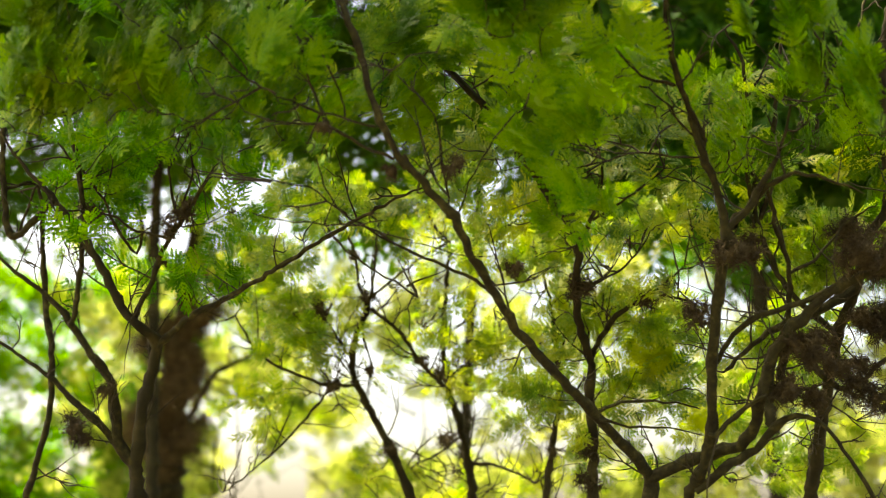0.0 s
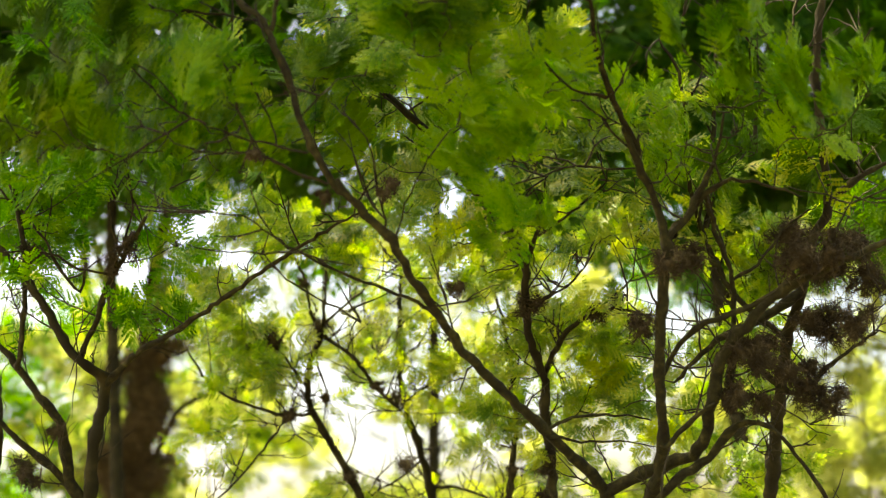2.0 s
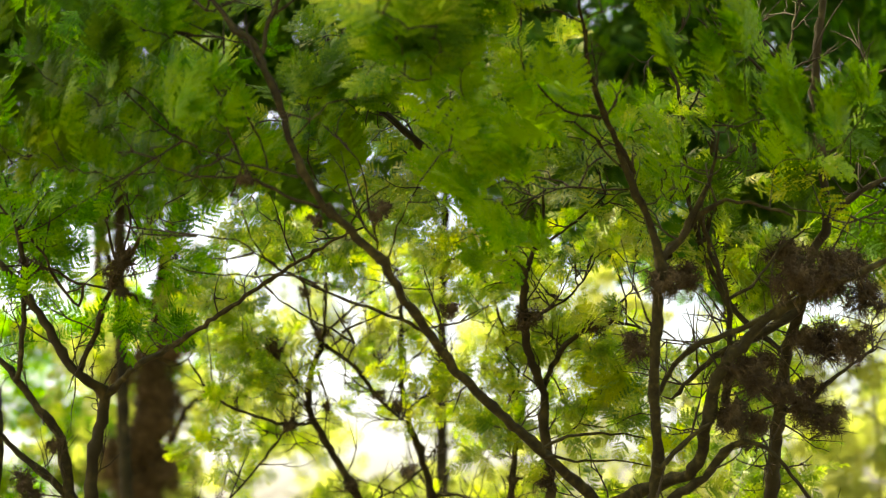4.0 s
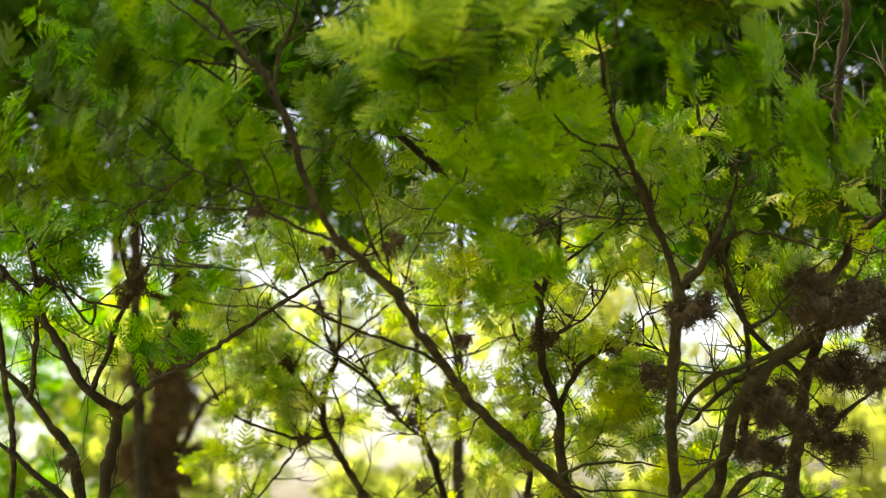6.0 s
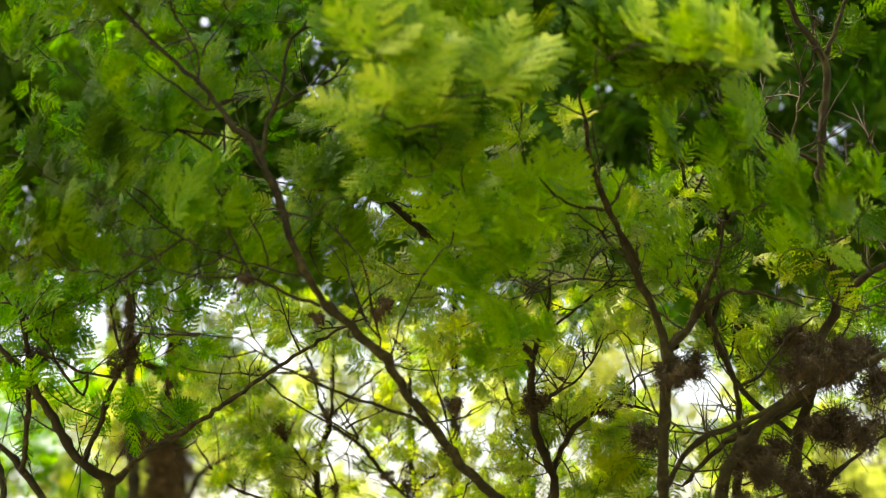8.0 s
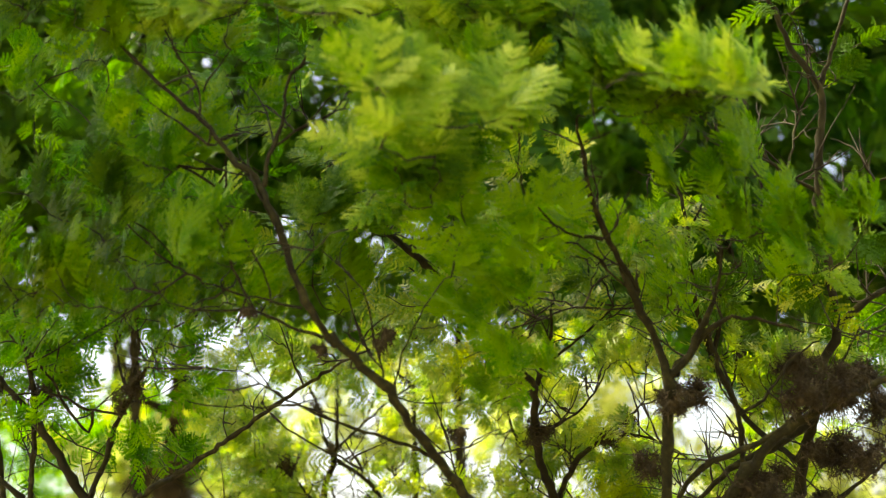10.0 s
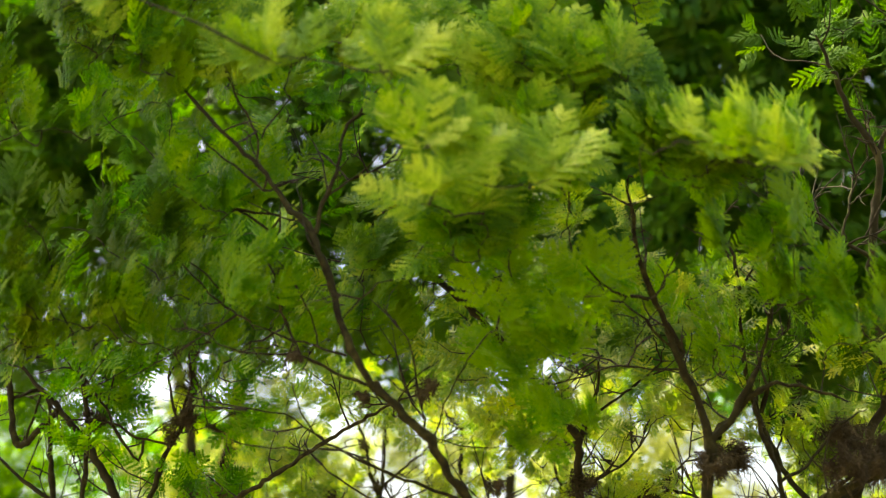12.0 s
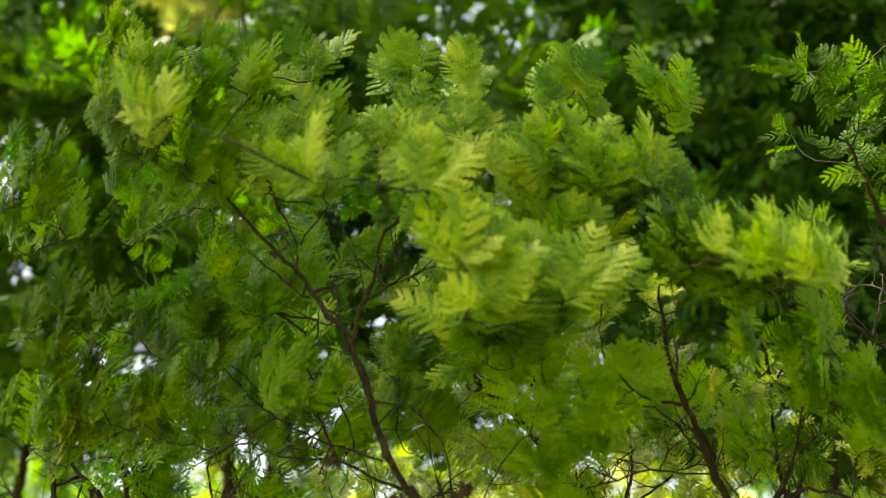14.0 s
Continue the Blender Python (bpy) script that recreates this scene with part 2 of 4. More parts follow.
sight_gap(-0.60, 5.94, 2.66, 0.11, -1.61, 15.85, 4.25, 0.28)
sight_gap(-0.90, 5.98, 2.51, 0.11, -2.39, 15.95, 3.87, 0.28)
sight_gap(1.65, 6.05, 2.24, 0.09, 4.41, 16.13, 3.15, 0.25)
sight_gap(0.54, 6.09, 2.07, 0.12, 1.44, 16.25, 2.68, 0.32)
sight_gap(-0.98, 6.02, 2.36, 0.14, -2.62, 16.05, 3.46, 0.39)
sight_gap(-0.16, 6.07, 2.54, 0.14, -0.85, 16.14, 3.40, 0.39)
sight_gap(0.63, 5.99, 2.92, 0.11, 1.27, 15.91, 4.42, 0.28)
sight_gap(1.42, 5.70, 4.14, 0.06, 3.38, 15.16, 7.67, 0.17)
sight_gap(1.28, 5.79, 3.77, 0.05, 2.99, 15.39, 6.67, 0.14)
sight_gap(1.50, 5.79, 3.79, 0.06, 3.59, 15.38, 6.73, 0.15)
sight_gap(0.96, 5.78, 3.79, 0.05, 2.14, 15.37, 6.73, 0.13)
sight_gap(0.91, 6.13, 2.34, 0.11, 2.00, 16.29, 2.87, 0.28)
sight_gap(-0.67, 6.05, 2.25, 0.12, -1.78, 16.12, 3.17, 0.32)
sight_gap(-0.99, 6.08, 2.13, 0.13, -2.63, 16.20, 2.85, 0.35)
GAP_A = np.array([g[0] for g in SIGHT_GAPS])
GAP_B = np.array([g[1] for g in SIGHT_GAPS])
GAP_R = np.array([g[2:4] for g in SIGHT_GAPS])


def in_sight_gap(p, scale=1.0):
    """Whether a place lies in one of the gaps cut through the foliage to fit the camera's view."""
    d = GAP_B - GAP_A
    s = ((p - GAP_A) * d).sum(1) / (d * d).sum(1)
    off = np.linalg.norm(p - (GAP_A + d * s[:, None]), axis=1)
    return bool((off < (GAP_R[:, 0] + (GAP_R[:, 1] - GAP_R[:, 0]) * s) * scale).any())


def tree(x, y, label, group=""):
    ob = tagged(new("tree"), label, "tree", group)
    ob.location = (x, y, 0)
    TREES[ob.name] = {"line": [], "spray": [], "leaf": [], "twig": []}
    return ob


def limb(t, name, points, sides=10):
    """One limb of a tree as a part: a line of (x, y, z, radius) in the world."""
    LIMB_SEED[0] += 1
    end, before = np.array(points[-1]), np.array(points[-2])
    way = (end - before)[:3] / (np.linalg.norm((end - before)[:3]) + 1e-9)
    points = list(points) + [(*(end[:3] + way * end[3] * 1.5), end[3] * 0.25)]
    v, q, line = tube_data(points, sides, 0.035, 0.10, 0.0032, LIMB_SEED[0])
    o = np.array(t.location)
    ob = array_mesh(name, v - o, q, BARK_OLD if name == "trunk" else BARK, t)
    ob.data.polygons.foreach_set("use_smooth", [True] * len(ob.data.polygons))
    TREES[t.name]["line"].append(line)
    return ob


def clump(t, centre, radii, count, droop=0.0, whole=None, foliage=""):
    """Sprays of leaves within an ellipsoid."""
    store = TREES[t.name]
    rng = np.random.RandomState(int(abs(centre[0] * 977 + centre[2] * 331 + count * 7)) % 100000)
    c, r = np.array(centre), np.array(radii)
    whole = t == near_tree if whole is None else whole
    # a few sprays get the lighter colour in place of light catching them
    pale = np.random.RandomState(count * 31 + int(abs(c[1]) * 100)).rand(count) < (0.12 if t == near_tree else 0.0)
    for k in range(count):
        while True:
            u = rng.uniform(-1, 1, 3)
            if (u * u).sum() <= 1:
                break
        p = c + u * r
        if whole or not in_sight_gap(p, 0.95):
            store["spray"].append((p, droop, "young" if pale[k] and not foliage else foliage))


def grow(t, size=1.0, many=(5, 9), lift=0.22, face=0.85):
    """Each spray gets a twig from the nearest limb or twig, and leaves towards its end that face up and outwards."""
    store = TREES[t.name]
    if not store["spray"]:
        return
    rng = np.random.RandomState(len(store["spray"]) * 13 + 5)
    pool = np.concatenate(store["line"])[::2, :3]
    stout = np.concatenate(store["line"])
    stout = stout[(stout[:, 3] > 0.0085) & (stout[:, 2] > 2.2)][:, :3]
    heart = np.mean([p[0] for p in store["spray"]], axis=0)
    if face > 1:
        heart = heart + [0, 0.9, 0]   # turns this crown's leaves to face the camera
    order = sorted(store["spray"], key=lambda s: np.linalg.norm(pool - s[0], axis=1).min())
    for p, droop, foliage in order:
        gap = p - pool
        cost = np.linalg.norm(gap, axis=1) + 0.6 * np.maximum(0, -gap[:, 2])
        root = pool[np.argmin(cost)]
        way = p - root
        far = np.linalg.norm(way) + 1e-6
        side = rng.normal(0, 0.10, 3) * far
        a, b = root + way * 0.33 + side, root + way * 0.7 + side * 0.8 + [0, 0, 0.03 * far]
        thick = 0.0022 + 0.004 * min(1, far)
        store["twig"].append([(*root, thick), (*a, thick * 0.8), (*b, thick * 0.6), (*p, 0.0014)])
        pool = np.vstack([pool, a, b, (b + p) / 2])
        out = p - heart
        out[2] = 0
        out /= np.linalg.norm(out) + 1e-6
        head = way / far * 0.6 + out * 0.3
        for k in range(rng.randint(*many)):
            f = rng.uniform(0, 1)
            o = (a + (p - a) * (0.25 + 0.75 * f) if far < 0.5 and face < 1 else b + (p - b) * f) + rng.normal(0, 0.02, 3) if k else p
            if face > 1:   # drops leaves that would hide a stout limb from the camera
                away = np.linalg.norm((stout - o)[:, [0, 2]], axis=1)
                if (away < 0.13).any() and o[1] < stout[np.argmin(away)][1] + 0.1:
                    continue
            d = head + rng.normal(0, 0.7 if face < 1 else 0.45, 3)
            d[2] = d[2] * 0.7 + lift - droop
            d /= np.linalg.norm(d) + 1e-9
            up = np.array([0, 0, 1.7 - face]) * 0.5 + out * face + rng.normal(0, 0.40, 3)
            if face > 1:
                d -= out * d.dot(out) * 0.7
            leaf = (np.array(o), turn_of(d, up), rng.uniform(0.75, 1.2) * size, rng.randint(0, 60), foliage)
            if face > 1 and foliage != "young":   # drops leaves that would lie across a limb in the camera's view
                away = np.linalg.norm((stout - o - d * 0.10)[:, [0, 2]], axis=1)
                if (away < 0.10).any() and o[1] < stout[np.argmin(away)][1] + 0.1:
                    continue
            store["leaf"].append(leaf)


def bare_twigs(t, count):
    """Fine forked leafless twigs along the thinner limbs."""
    store = TREES[t.name]
    rng = np.random.RandomState(count)
    line = np.concatenate(store["line"])
    line = line[(line[:, 3] < 0.035) & (line[:, 2] > 1.6)]
    for k in range(count):
        p = line[rng.randint(len(line))][:3]
        d = rng.normal(0, 0.8, 3) + [0, 0, 0.7]
        d /= np.linalg.norm(d)
        ln = rng.uniform(0.10, 0.34)
        m, e = p + d * ln * 0.5 + rng.normal(0, 0.016, 3), p + d * ln + rng.normal(0, 0.03, 3) + [0, 0, 0.03]
        store["twig"].append([(*p, 0.0042), (*m, 0.0031), (*e, 0.0012)])
        for j in range(rng.randint(1, 4)):
            s = p + (m - p) * rng.uniform(0.4, 1) if j else m
            g = d + rng.normal(0, 0.6, 3)
            w = s + g * ln * rng.uniform(0.25, 0.5)
            store["twig"].append([(*s, 0.0030), (*((s + w) / 2 + rng.normal(0, 0.015, 3)), 0.0024), (*w, 0.0012)])


def finish_tree(t, templates, mat, singles=0, bare=0, twig_sides=4, size=1.0, many=(5, 9), lift=0.22, face=0.85):
    """Turns the gathered sprays into leaves: some as leaves of their own, the rest as one crown."""
    if bare:
        bare_twigs(t, bare)
    grow(t, size, many, lift, face)
    store = TREES[t.name]
    o = np.array(t.location)
    if store["twig"]:
        v, q = joined([tube_data(p, twig_sides, 0.09, 0.05, 0.004, k)[:2] for k, p in enumerate(store["twig"])])
        tagged(array_mesh("twig", v - o, q, TWIG, t), kind="stuff")
    leaves = store["leaf"]
    if singles:
        leaves.sort(key=lambda l: l[0][1])
        shared = {}
        for p, r, s, k, foliage in leaves[:singles]:
            key = (k % len(templates), foliage)
            if key not in shared:
                first = array_mesh("leaf", *templates[key[0]], FOLIAGE.get(foliage, mat))
                shared[key] = first.data
                bpy.data.objects.remove(first)
            ob = new("leaf", shared[key])
            ob.parent = t
            m = Matrix(r.tolist()).to_4x4() @ Matrix.Scale(s, 4)
            m.translation = Vector(p - o)
            ob.matrix_basis = m
        leaves = leaves[singles:]
    for kind in ("", "young", "pale", "yellow", "dark"):
        some = [(p - o, r, s, k) for p, r, s, k, foliage in leaves if foliage == kind]
        if some:
            v, q = spread(templates, some)
            crown = tagged(array_mesh("crown", v, q, FOLIAGE.get(kind, mat), t), kind="stuff")
            if kind:
                tagged(crown, {"young": "paler young leaves, part of the light put into their colour", "pale": "yellow-green leaf tips with a highlight put into the colour", "yellow": "yellow leaves with sunlight put into their colour", "dark": "leaves with shade put into a darker green"}[kind])


def air_plant(x, y, z, r, strength=1.0, mat=AIR_PLANT, label="dark grey-brown tangle of wiry air plant blades on a branch"):
    """An uneven tangle of thin curled dark grey-brown blades that sits on a branch."""
    rng = np.random.RandomState(int(abs(x * 1000 + z * 777)) % 9999)
    pieces = []
    squash = rng.uniform(0.75, 1.15, 3)
    tufts = np.clip(rng.normal(0, 1, (8, 3)), -1.3, 1.3) * np.array([0.43, 0.38, 0.40]) * r
    pieces.append(tube_data([(*tufts[0], 0.05 * r), (*(tufts[1] * 0.5), 0.16 * r), (0, 0, 0, 0.2 * r), (*(tufts[2] * 0.5), 0.16 * r), (*tufts[3], 0.05 * r)], 6, 0.03, 0.3, 0.0, 3)[:2])
    for k in range(int((120 + 1500 * r) * strength)):
        d = rng.normal(0, 1, 3)
        d /= np.linalg.norm(d)
        ln = r * rng.uniform(0.3, 0.70) * (1.6 if k % 7 == 0 else 1.0)
        a = tufts[k % 8] + rng.normal(0, 0.14 * r, 3)
        curl = rng.normal(0, 0.38, 3) * ln - np.array([0, 0, 0.15 * ln])
        w = 0.0017 + 0.009 * r * rng.uniform(0.3, 1)
        pieces.append(tube_data([(*a, w), (*(a + d * ln * 0.6 - curl * 0.15), w * 0.8), (*(a + (d * ln * 0.8 + curl) * squash), 0.0007)], 3, 0.08, 0.0, 0, k)[:2])
    v, q = joined(pieces)
    ob = array_mesh("air_plant", v, q, mat)
    ob.location = (x, y, z)
    tagged(ob, label, "air plant", "air plants on the branches")
    return ob


# ---- ground ----
def ground():
    n = 60
    s = np.linspace(-1, 1, n)
    g = np.sign(s) * (np.abs(s) ** 2.2) * 900
    x, y = np.meshgrid(g, g + 10)
    z = np.array([[0.12 * noise.noise(Vector((a * 0.35, b * 0.35, 0))) - 0.12 for a, b in zip(ra, rb)] for ra, rb in zip(x, y)])
    v = np.stack([x, y, z], -1).reshape(-1, 3)
    i, j = np.meshgrid(np.arange(n - 1), np.arange(n - 1), indexing="ij")
    q = np.stack([i * n + j, i * n + j + 1, (i + 1) * n + j + 1, (i + 1) * n + j], -1).reshape(-1, 4)
    return tagged(array_mesh("ground", v, q, SOIL), "bare brown soil with sparse grass under the trees", "ground", kind="structure")


ground()

# ---- the near tree ----
near_tree = tree(1.05, 5.3, "small feathery-leaved tree with brown branches and pale green crown")
limb(near_tree, "trunk", [(1.12, 5.25, -0.15, 0.0850), (1.06, 5.25, 0.50, 0.0700), (1.02, 5.15, 1.25, 0.0580), (0.90, 5.05, 1.75, 0.0480)])
limb(near_tree, "limb", [(0.84, 5.45, 1.73, 0.0331), (0.82, 5.41, 1.92, 0.0320), (0.83, 5.38, 2.05, 0.0283), (0.70, 5.24, 2.18, 0.0203), (0.57, 5.11, 2.30, 0.0190), (0.43, 4.97, 2.42, 0.0178), (0.28, 4.83, 2.57, 0.0174), (0.18, 4.69, 2.72, 0.0162), (0.11, 4.57, 2.80, 0.0159), (0.04, 4.44, 2.92, 0.0156), (-0.04, 4.37, 3.00, 0.0146), (-0.13, 4.29, 3.09, 0.0144)])
limb(near_tree, "limb", [(-0.12, 4.31, 3.07, 0.0136), (-0.19, 4.22, 3.18, 0.0127), (-0.24, 4.19, 3.32, 0.0128), (-0.27, 4.17, 3.47, 0.0121), (-0.31, 4.16, 3.56, 0.0121), (-0.33, 4.16, 3.64, 0.0122), (-0.43, 4.14, 3.75, 0.0098), (-0.52, 4.13, 3.89, 0.0082), (-0.62, 4.12, 4.00, 0.0074), (-0.73, 4.11, 4.12, 0.0066), (-0.81, 4.10, 4.22, 0.0037)])
limb(near_tree, "limb", [(-0.32, 4.16, 3.63, 0.0089), (-0.29, 4.15, 3.74, 0.0074), (-0.24, 4.14, 3.85, 0.0066), (-0.21, 4.13, 3.99, 0.0058), (-0.13, 4.12, 4.10, 0.0050), (-0.06, 4.11, 4.17, 0.0027)])
limb(near_tree, "limb", [(-0.53, 4.13, 3.89, 0.0050), (-0.52, 4.13, 3.99, 0.0040), (-0.56, 4.11, 4.09, 0.0041), (-0.62, 4.11, 4.21, 0.0037), (-0.66, 4.10, 4.33, 0.0027)])
limb(near_tree, "limb", [(-0.51, 4.13, 4.00, 0.0036), (-0.47, 4.12, 4.06, 0.0028), (-0.41, 4.13, 4.15, 0.0022)])
limb(near_tree, "limb", [(-0.27, 4.15, 3.77, 0.0041), (-0.16, 4.15, 3.84, 0.0037), (-0.07, 4.14, 3.92, 0.0022)])
limb(near_tree, "limb", [(-0.15, 4.28, 3.11, 0.0064), (-0.17, 4.30, 3.10, 0.0064), (-0.31, 4.28, 3.17, 0.0056), (-0.39, 4.21, 3.20, 0.0048), (-0.53, 4.20, 3.21, 0.0035), (-0.63, 4.18, 3.23, 0.0026), (-0.71, 4.18, 3.31, 0.0021)])
limb(near_tree, "limb", [(-0.22, 4.21, 3.19, 0.0048), (-0.34, 4.25, 3.24, 0.0040), (-0.46, 4.28, 3.29, 0.0036), (-0.58, 4.31, 3.36, 0.0022)])
limb(near_tree, "limb", [(-0.39, 4.21, 3.20, 0.0026), (-0.45, 4.21, 3.36, 0.0027), (-0.48, 4.19, 3.49, 0.0022)])
limb(near_tree, "limb", [(-0.24, 4.19, 3.30, 0.0035), (-0.16, 4.17, 3.38, 0.0026), (-0.10, 4.17, 3.43, 0.0027), (-0.01, 4.17, 3.44, 0.0021)])
limb(near_tree, "limb", [(0.17, 4.68, 2.72, 0.0068), (0.14, 4.70, 2.73, 0.0068), (-0.00, 4.62, 2.79, 0.0059), (-0.16, 4.55, 2.85, 0.0050), (-0.29, 4.47, 2.91, 0.0040), (-0.38, 4.45, 2.97, 0.0036), (-0.47, 4.37, 3.03, 0.0027), (-0.60, 4.37, 3.05, 0.0022)])
limb(near_tree, "limb", [(-0.29, 4.47, 2.91, 0.0036), (-0.49, 4.46, 2.92, 0.0027), (-0.67, 4.45, 2.96, 0.0022)])
limb(near_tree, "limb", [(-0.58, 4.31, 3.36, 0.0041), (-0.71, 4.38, 3.46, 0.0041), (-0.78, 4.35, 3.53, 0.0031), (-0.85, 4.32, 3.61, 0.0025), (-0.89, 4.29, 3.70, 0.0021)])
limb(near_tree, "limb", [(-0.71, 4.38, 3.46, 0.0031), (-0.69, 4.37, 3.48, 0.0031), (-0.76, 4.34, 3.56, 0.0027), (-0.83, 4.32, 3.62, 0.0021)])
limb(near_tree, "limb", [(-0.38, 4.21, 3.20, 0.0039), (-0.43, 4.22, 3.32, 0.0030), (-0.46, 4.19, 3.40, 0.0026), (-0.47, 4.19, 3.49, 0.0020)])
limb(near_tree, "limb", [(-0.33, 4.25, 3.24, 0.0040), (-0.35, 4.26, 3.35, 0.0030), (-0.39, 4.23, 3.45, 0.0020)])
limb(near_tree, "limb", [(-0.05, 4.36, 3.00, 0.0040), (-0.09, 4.44, 3.02, 0.0040), (-0.02, 4.40, 3.13, 0.0030), (0.08, 4.38, 3.19, 0.0020)])
limb(near_tree, "limb", [(-0.12, 4.74, 2.75, 0.0047), (-0.10, 4.76, 2.70, 0.0047), (-0.18, 4.74, 2.76, 0.0042), (-0.30, 4.71, 2.82, 0.0036), (-0.41, 4.68, 2.92, 0.0021)])
limb(near_tree, "limb", [(-0.14, 4.74, 2.74, 0.0042), (-0.06, 4.73, 2.77, 0.0032), (0.01, 4.73, 2.80, 0.0021)])
limb(near_tree, "limb", [(-0.34, 4.46, 2.94, 0.0030), (-0.42, 4.42, 3.04, 0.0026), (-0.44, 4.39, 3.14, 0.0020)])
limb(near_tree, "limb", [(-0.52, 4.30, 3.70, 0.0046), (-0.47, 4.28, 3.75, 0.0046), (-0.57, 4.27, 3.77, 0.0046), (-0.73, 4.31, 3.81, 0.0042), (-0.93, 4.33, 3.89, 0.0025)])
limb(near_tree, "limb", [(-0.47, 4.28, 3.75, 0.0041), (-0.49, 4.31, 3.68, 0.0041), (-0.56, 4.28, 3.74, 0.0041), (-0.66, 4.31, 3.82, 0.0031), (-0.71, 4.33, 3.91, 0.0021)])
limb(near_tree, "limb", [(-0.49, 4.14, 3.85, 0.0045), (-0.51, 4.15, 3.81, 0.0045), (-0.61, 4.14, 3.90, 0.0041), (-0.71, 4.14, 3.99, 0.0020)])
limb(near_tree, "limb", [(0.05, 4.47, 2.93, 0.0040), (0.02, 4.47, 2.94, 0.0040), (0.02, 4.42, 3.08, 0.0036), (-0.02, 4.35, 3.28, 0.0027), (-0.06, 4.33, 3.34, 0.0022)])
limb(near_tree, "limb", [(0.04, 4.45, 2.91, 0.0036), (0.05, 4.47, 2.93, 0.0036), (0.12, 4.42, 3.08, 0.0027), (0.19, 4.38, 3.19, 0.0022)])
limb(near_tree, "limb", [(0.57, 5.11, 2.28, 0.0073), (0.70, 5.15, 2.33, 0.0064), (0.84, 5.20, 2.34, 0.0046), (1.01, 5.21, 2.31, 0.0031)])
limb(near_tree, "limb", [(0.60, 5.12, 2.26, 0.0064), (0.76, 5.12, 2.23, 0.0045), (0.91, 5.13, 2.22, 0.0030), (1.00, 5.13, 2.19, 0.0025)])
limb(near_tree, "limb", [(0.83, 5.38, 2.04, 0.0274), (0.94, 5.31, 2.09, 0.0252), (1.08, 5.25, 2.13, 0.0250), (1.18, 5.14, 2.17, 0.0226), (1.23, 5.00, 2.33, 0.0222), (1.27, 4.91, 2.49, 0.0220), (1.41, 4.81, 2.64, 0.0196), (1.52, 4.75, 2.71, 0.0175), (1.68, 4.68, 2.77, 0.0143), (1.89, 4.66, 2.84, 0.0105), (2.06, 4.64, 2.93, 0.0053)])
limb(near_tree, "limb", [(0.95, 5.46, 1.73, 0.0274), (0.97, 5.30, 1.95, 0.0231), (1.01, 5.16, 2.08, 0.0217), (1.03, 5.02, 2.25, 0.0213), (1.02, 4.92, 2.41, 0.0202), (1.02, 4.84, 2.53, 0.0200), (1.04, 4.74, 2.73, 0.0198), (1.06, 4.65, 2.89, 0.0188), (1.03, 4.61, 3.03, 0.0145), (0.97, 4.53, 3.17, 0.0136), (0.93, 4.50, 3.29, 0.0127)])
limb(near_tree, "limb", [(0.96, 4.52, 3.21, 0.0118), (0.98, 4.54, 3.22, 0.0118), (0.90, 4.44, 3.35, 0.0108), (0.85, 4.35, 3.45, 0.0107), (0.82, 4.27, 3.55, 0.0090), (0.81, 4.23, 3.64, 0.0066), (0.80, 4.18, 3.77, 0.0040)])
limb(near_tree, "limb", [(1.09, 4.64, 2.92, 0.0154), (1.09, 4.70, 2.94, 0.0154), (1.17, 4.67, 3.01, 0.0137), (1.22, 4.60, 3.06, 0.0101), (1.31, 4.54, 3.08, 0.0067), (1.43, 4.55, 3.06, 0.0059), (1.56, 4.57, 3.01, 0.0028)])
limb(near_tree, "limb", [(1.06, 4.65, 2.90, 0.0145), (1.16, 4.62, 3.00, 0.0129), (1.23, 4.59, 3.12, 0.0111), (1.28, 4.57, 3.21, 0.0069), (1.31, 4.54, 3.34, 0.0042)])
limb(near_tree, "limb", [(1.03, 4.92, 2.43, 0.0105), (1.11, 4.89, 2.55, 0.0105), (1.21, 4.82, 2.61, 0.0113), (1.38, 4.81, 2.66, 0.0113), (1.52, 4.74, 2.73, 0.0086), (1.67, 4.71, 2.85, 0.0059), (1.79, 4.67, 3.02, 0.0026)])
limb(near_tree, "limb", [(1.03, 5.06, 2.20, 0.0107), (1.03, 5.03, 2.18, 0.0107), (1.12, 5.01, 2.25, 0.0089), (1.22, 4.95, 2.32, 0.0071)])
limb(near_tree, "limb", [(0.99, 5.24, 1.98, 0.0165), (1.09, 5.17, 2.06, 0.0164), (1.22, 5.15, 2.13, 0.0155), (1.33, 5.07, 2.24, 0.0135), (1.44, 5.02, 2.22, 0.0089), (1.54, 5.05, 2.11, 0.0071), (1.62, 5.08, 1.98, 0.0089), (1.68, 5.12, 1.85, 0.0071)])
limb(near_tree, "limb", [(1.33, 5.10, 2.40, 0.0160), (1.35, 4.97, 2.63, 0.0114), (1.34, 4.86, 2.78, 0.0096), (1.28, 4.76, 2.92, 0.0086), (1.23, 4.66, 3.06, 0.0077)])
limb(near_tree, "limb", [(1.34, 4.86, 2.78, 0.0070), (1.44, 4.85, 2.83, 0.0061), (1.55, 4.81, 2.95, 0.0043), (1.67, 4.78, 3.02, 0.0029)])
limb(near_tree, "limb", [(0.86, 4.41, 3.39, 0.0067), (0.76, 4.37, 3.40, 0.0050), (0.68, 4.30, 3.43, 0.0040), (0.60, 4.27, 3.53, 0.0027)])
limb(near_tree, "limb", [(0.98, 4.54, 3.16, 0.0042), (0.93, 4.56, 3.16, 0.0042), (0.74, 4.55, 3.18, 0.0042), (0.65, 4.51, 3.15, 0.0037), (0.51, 4.52, 3.12, 0.0028)])
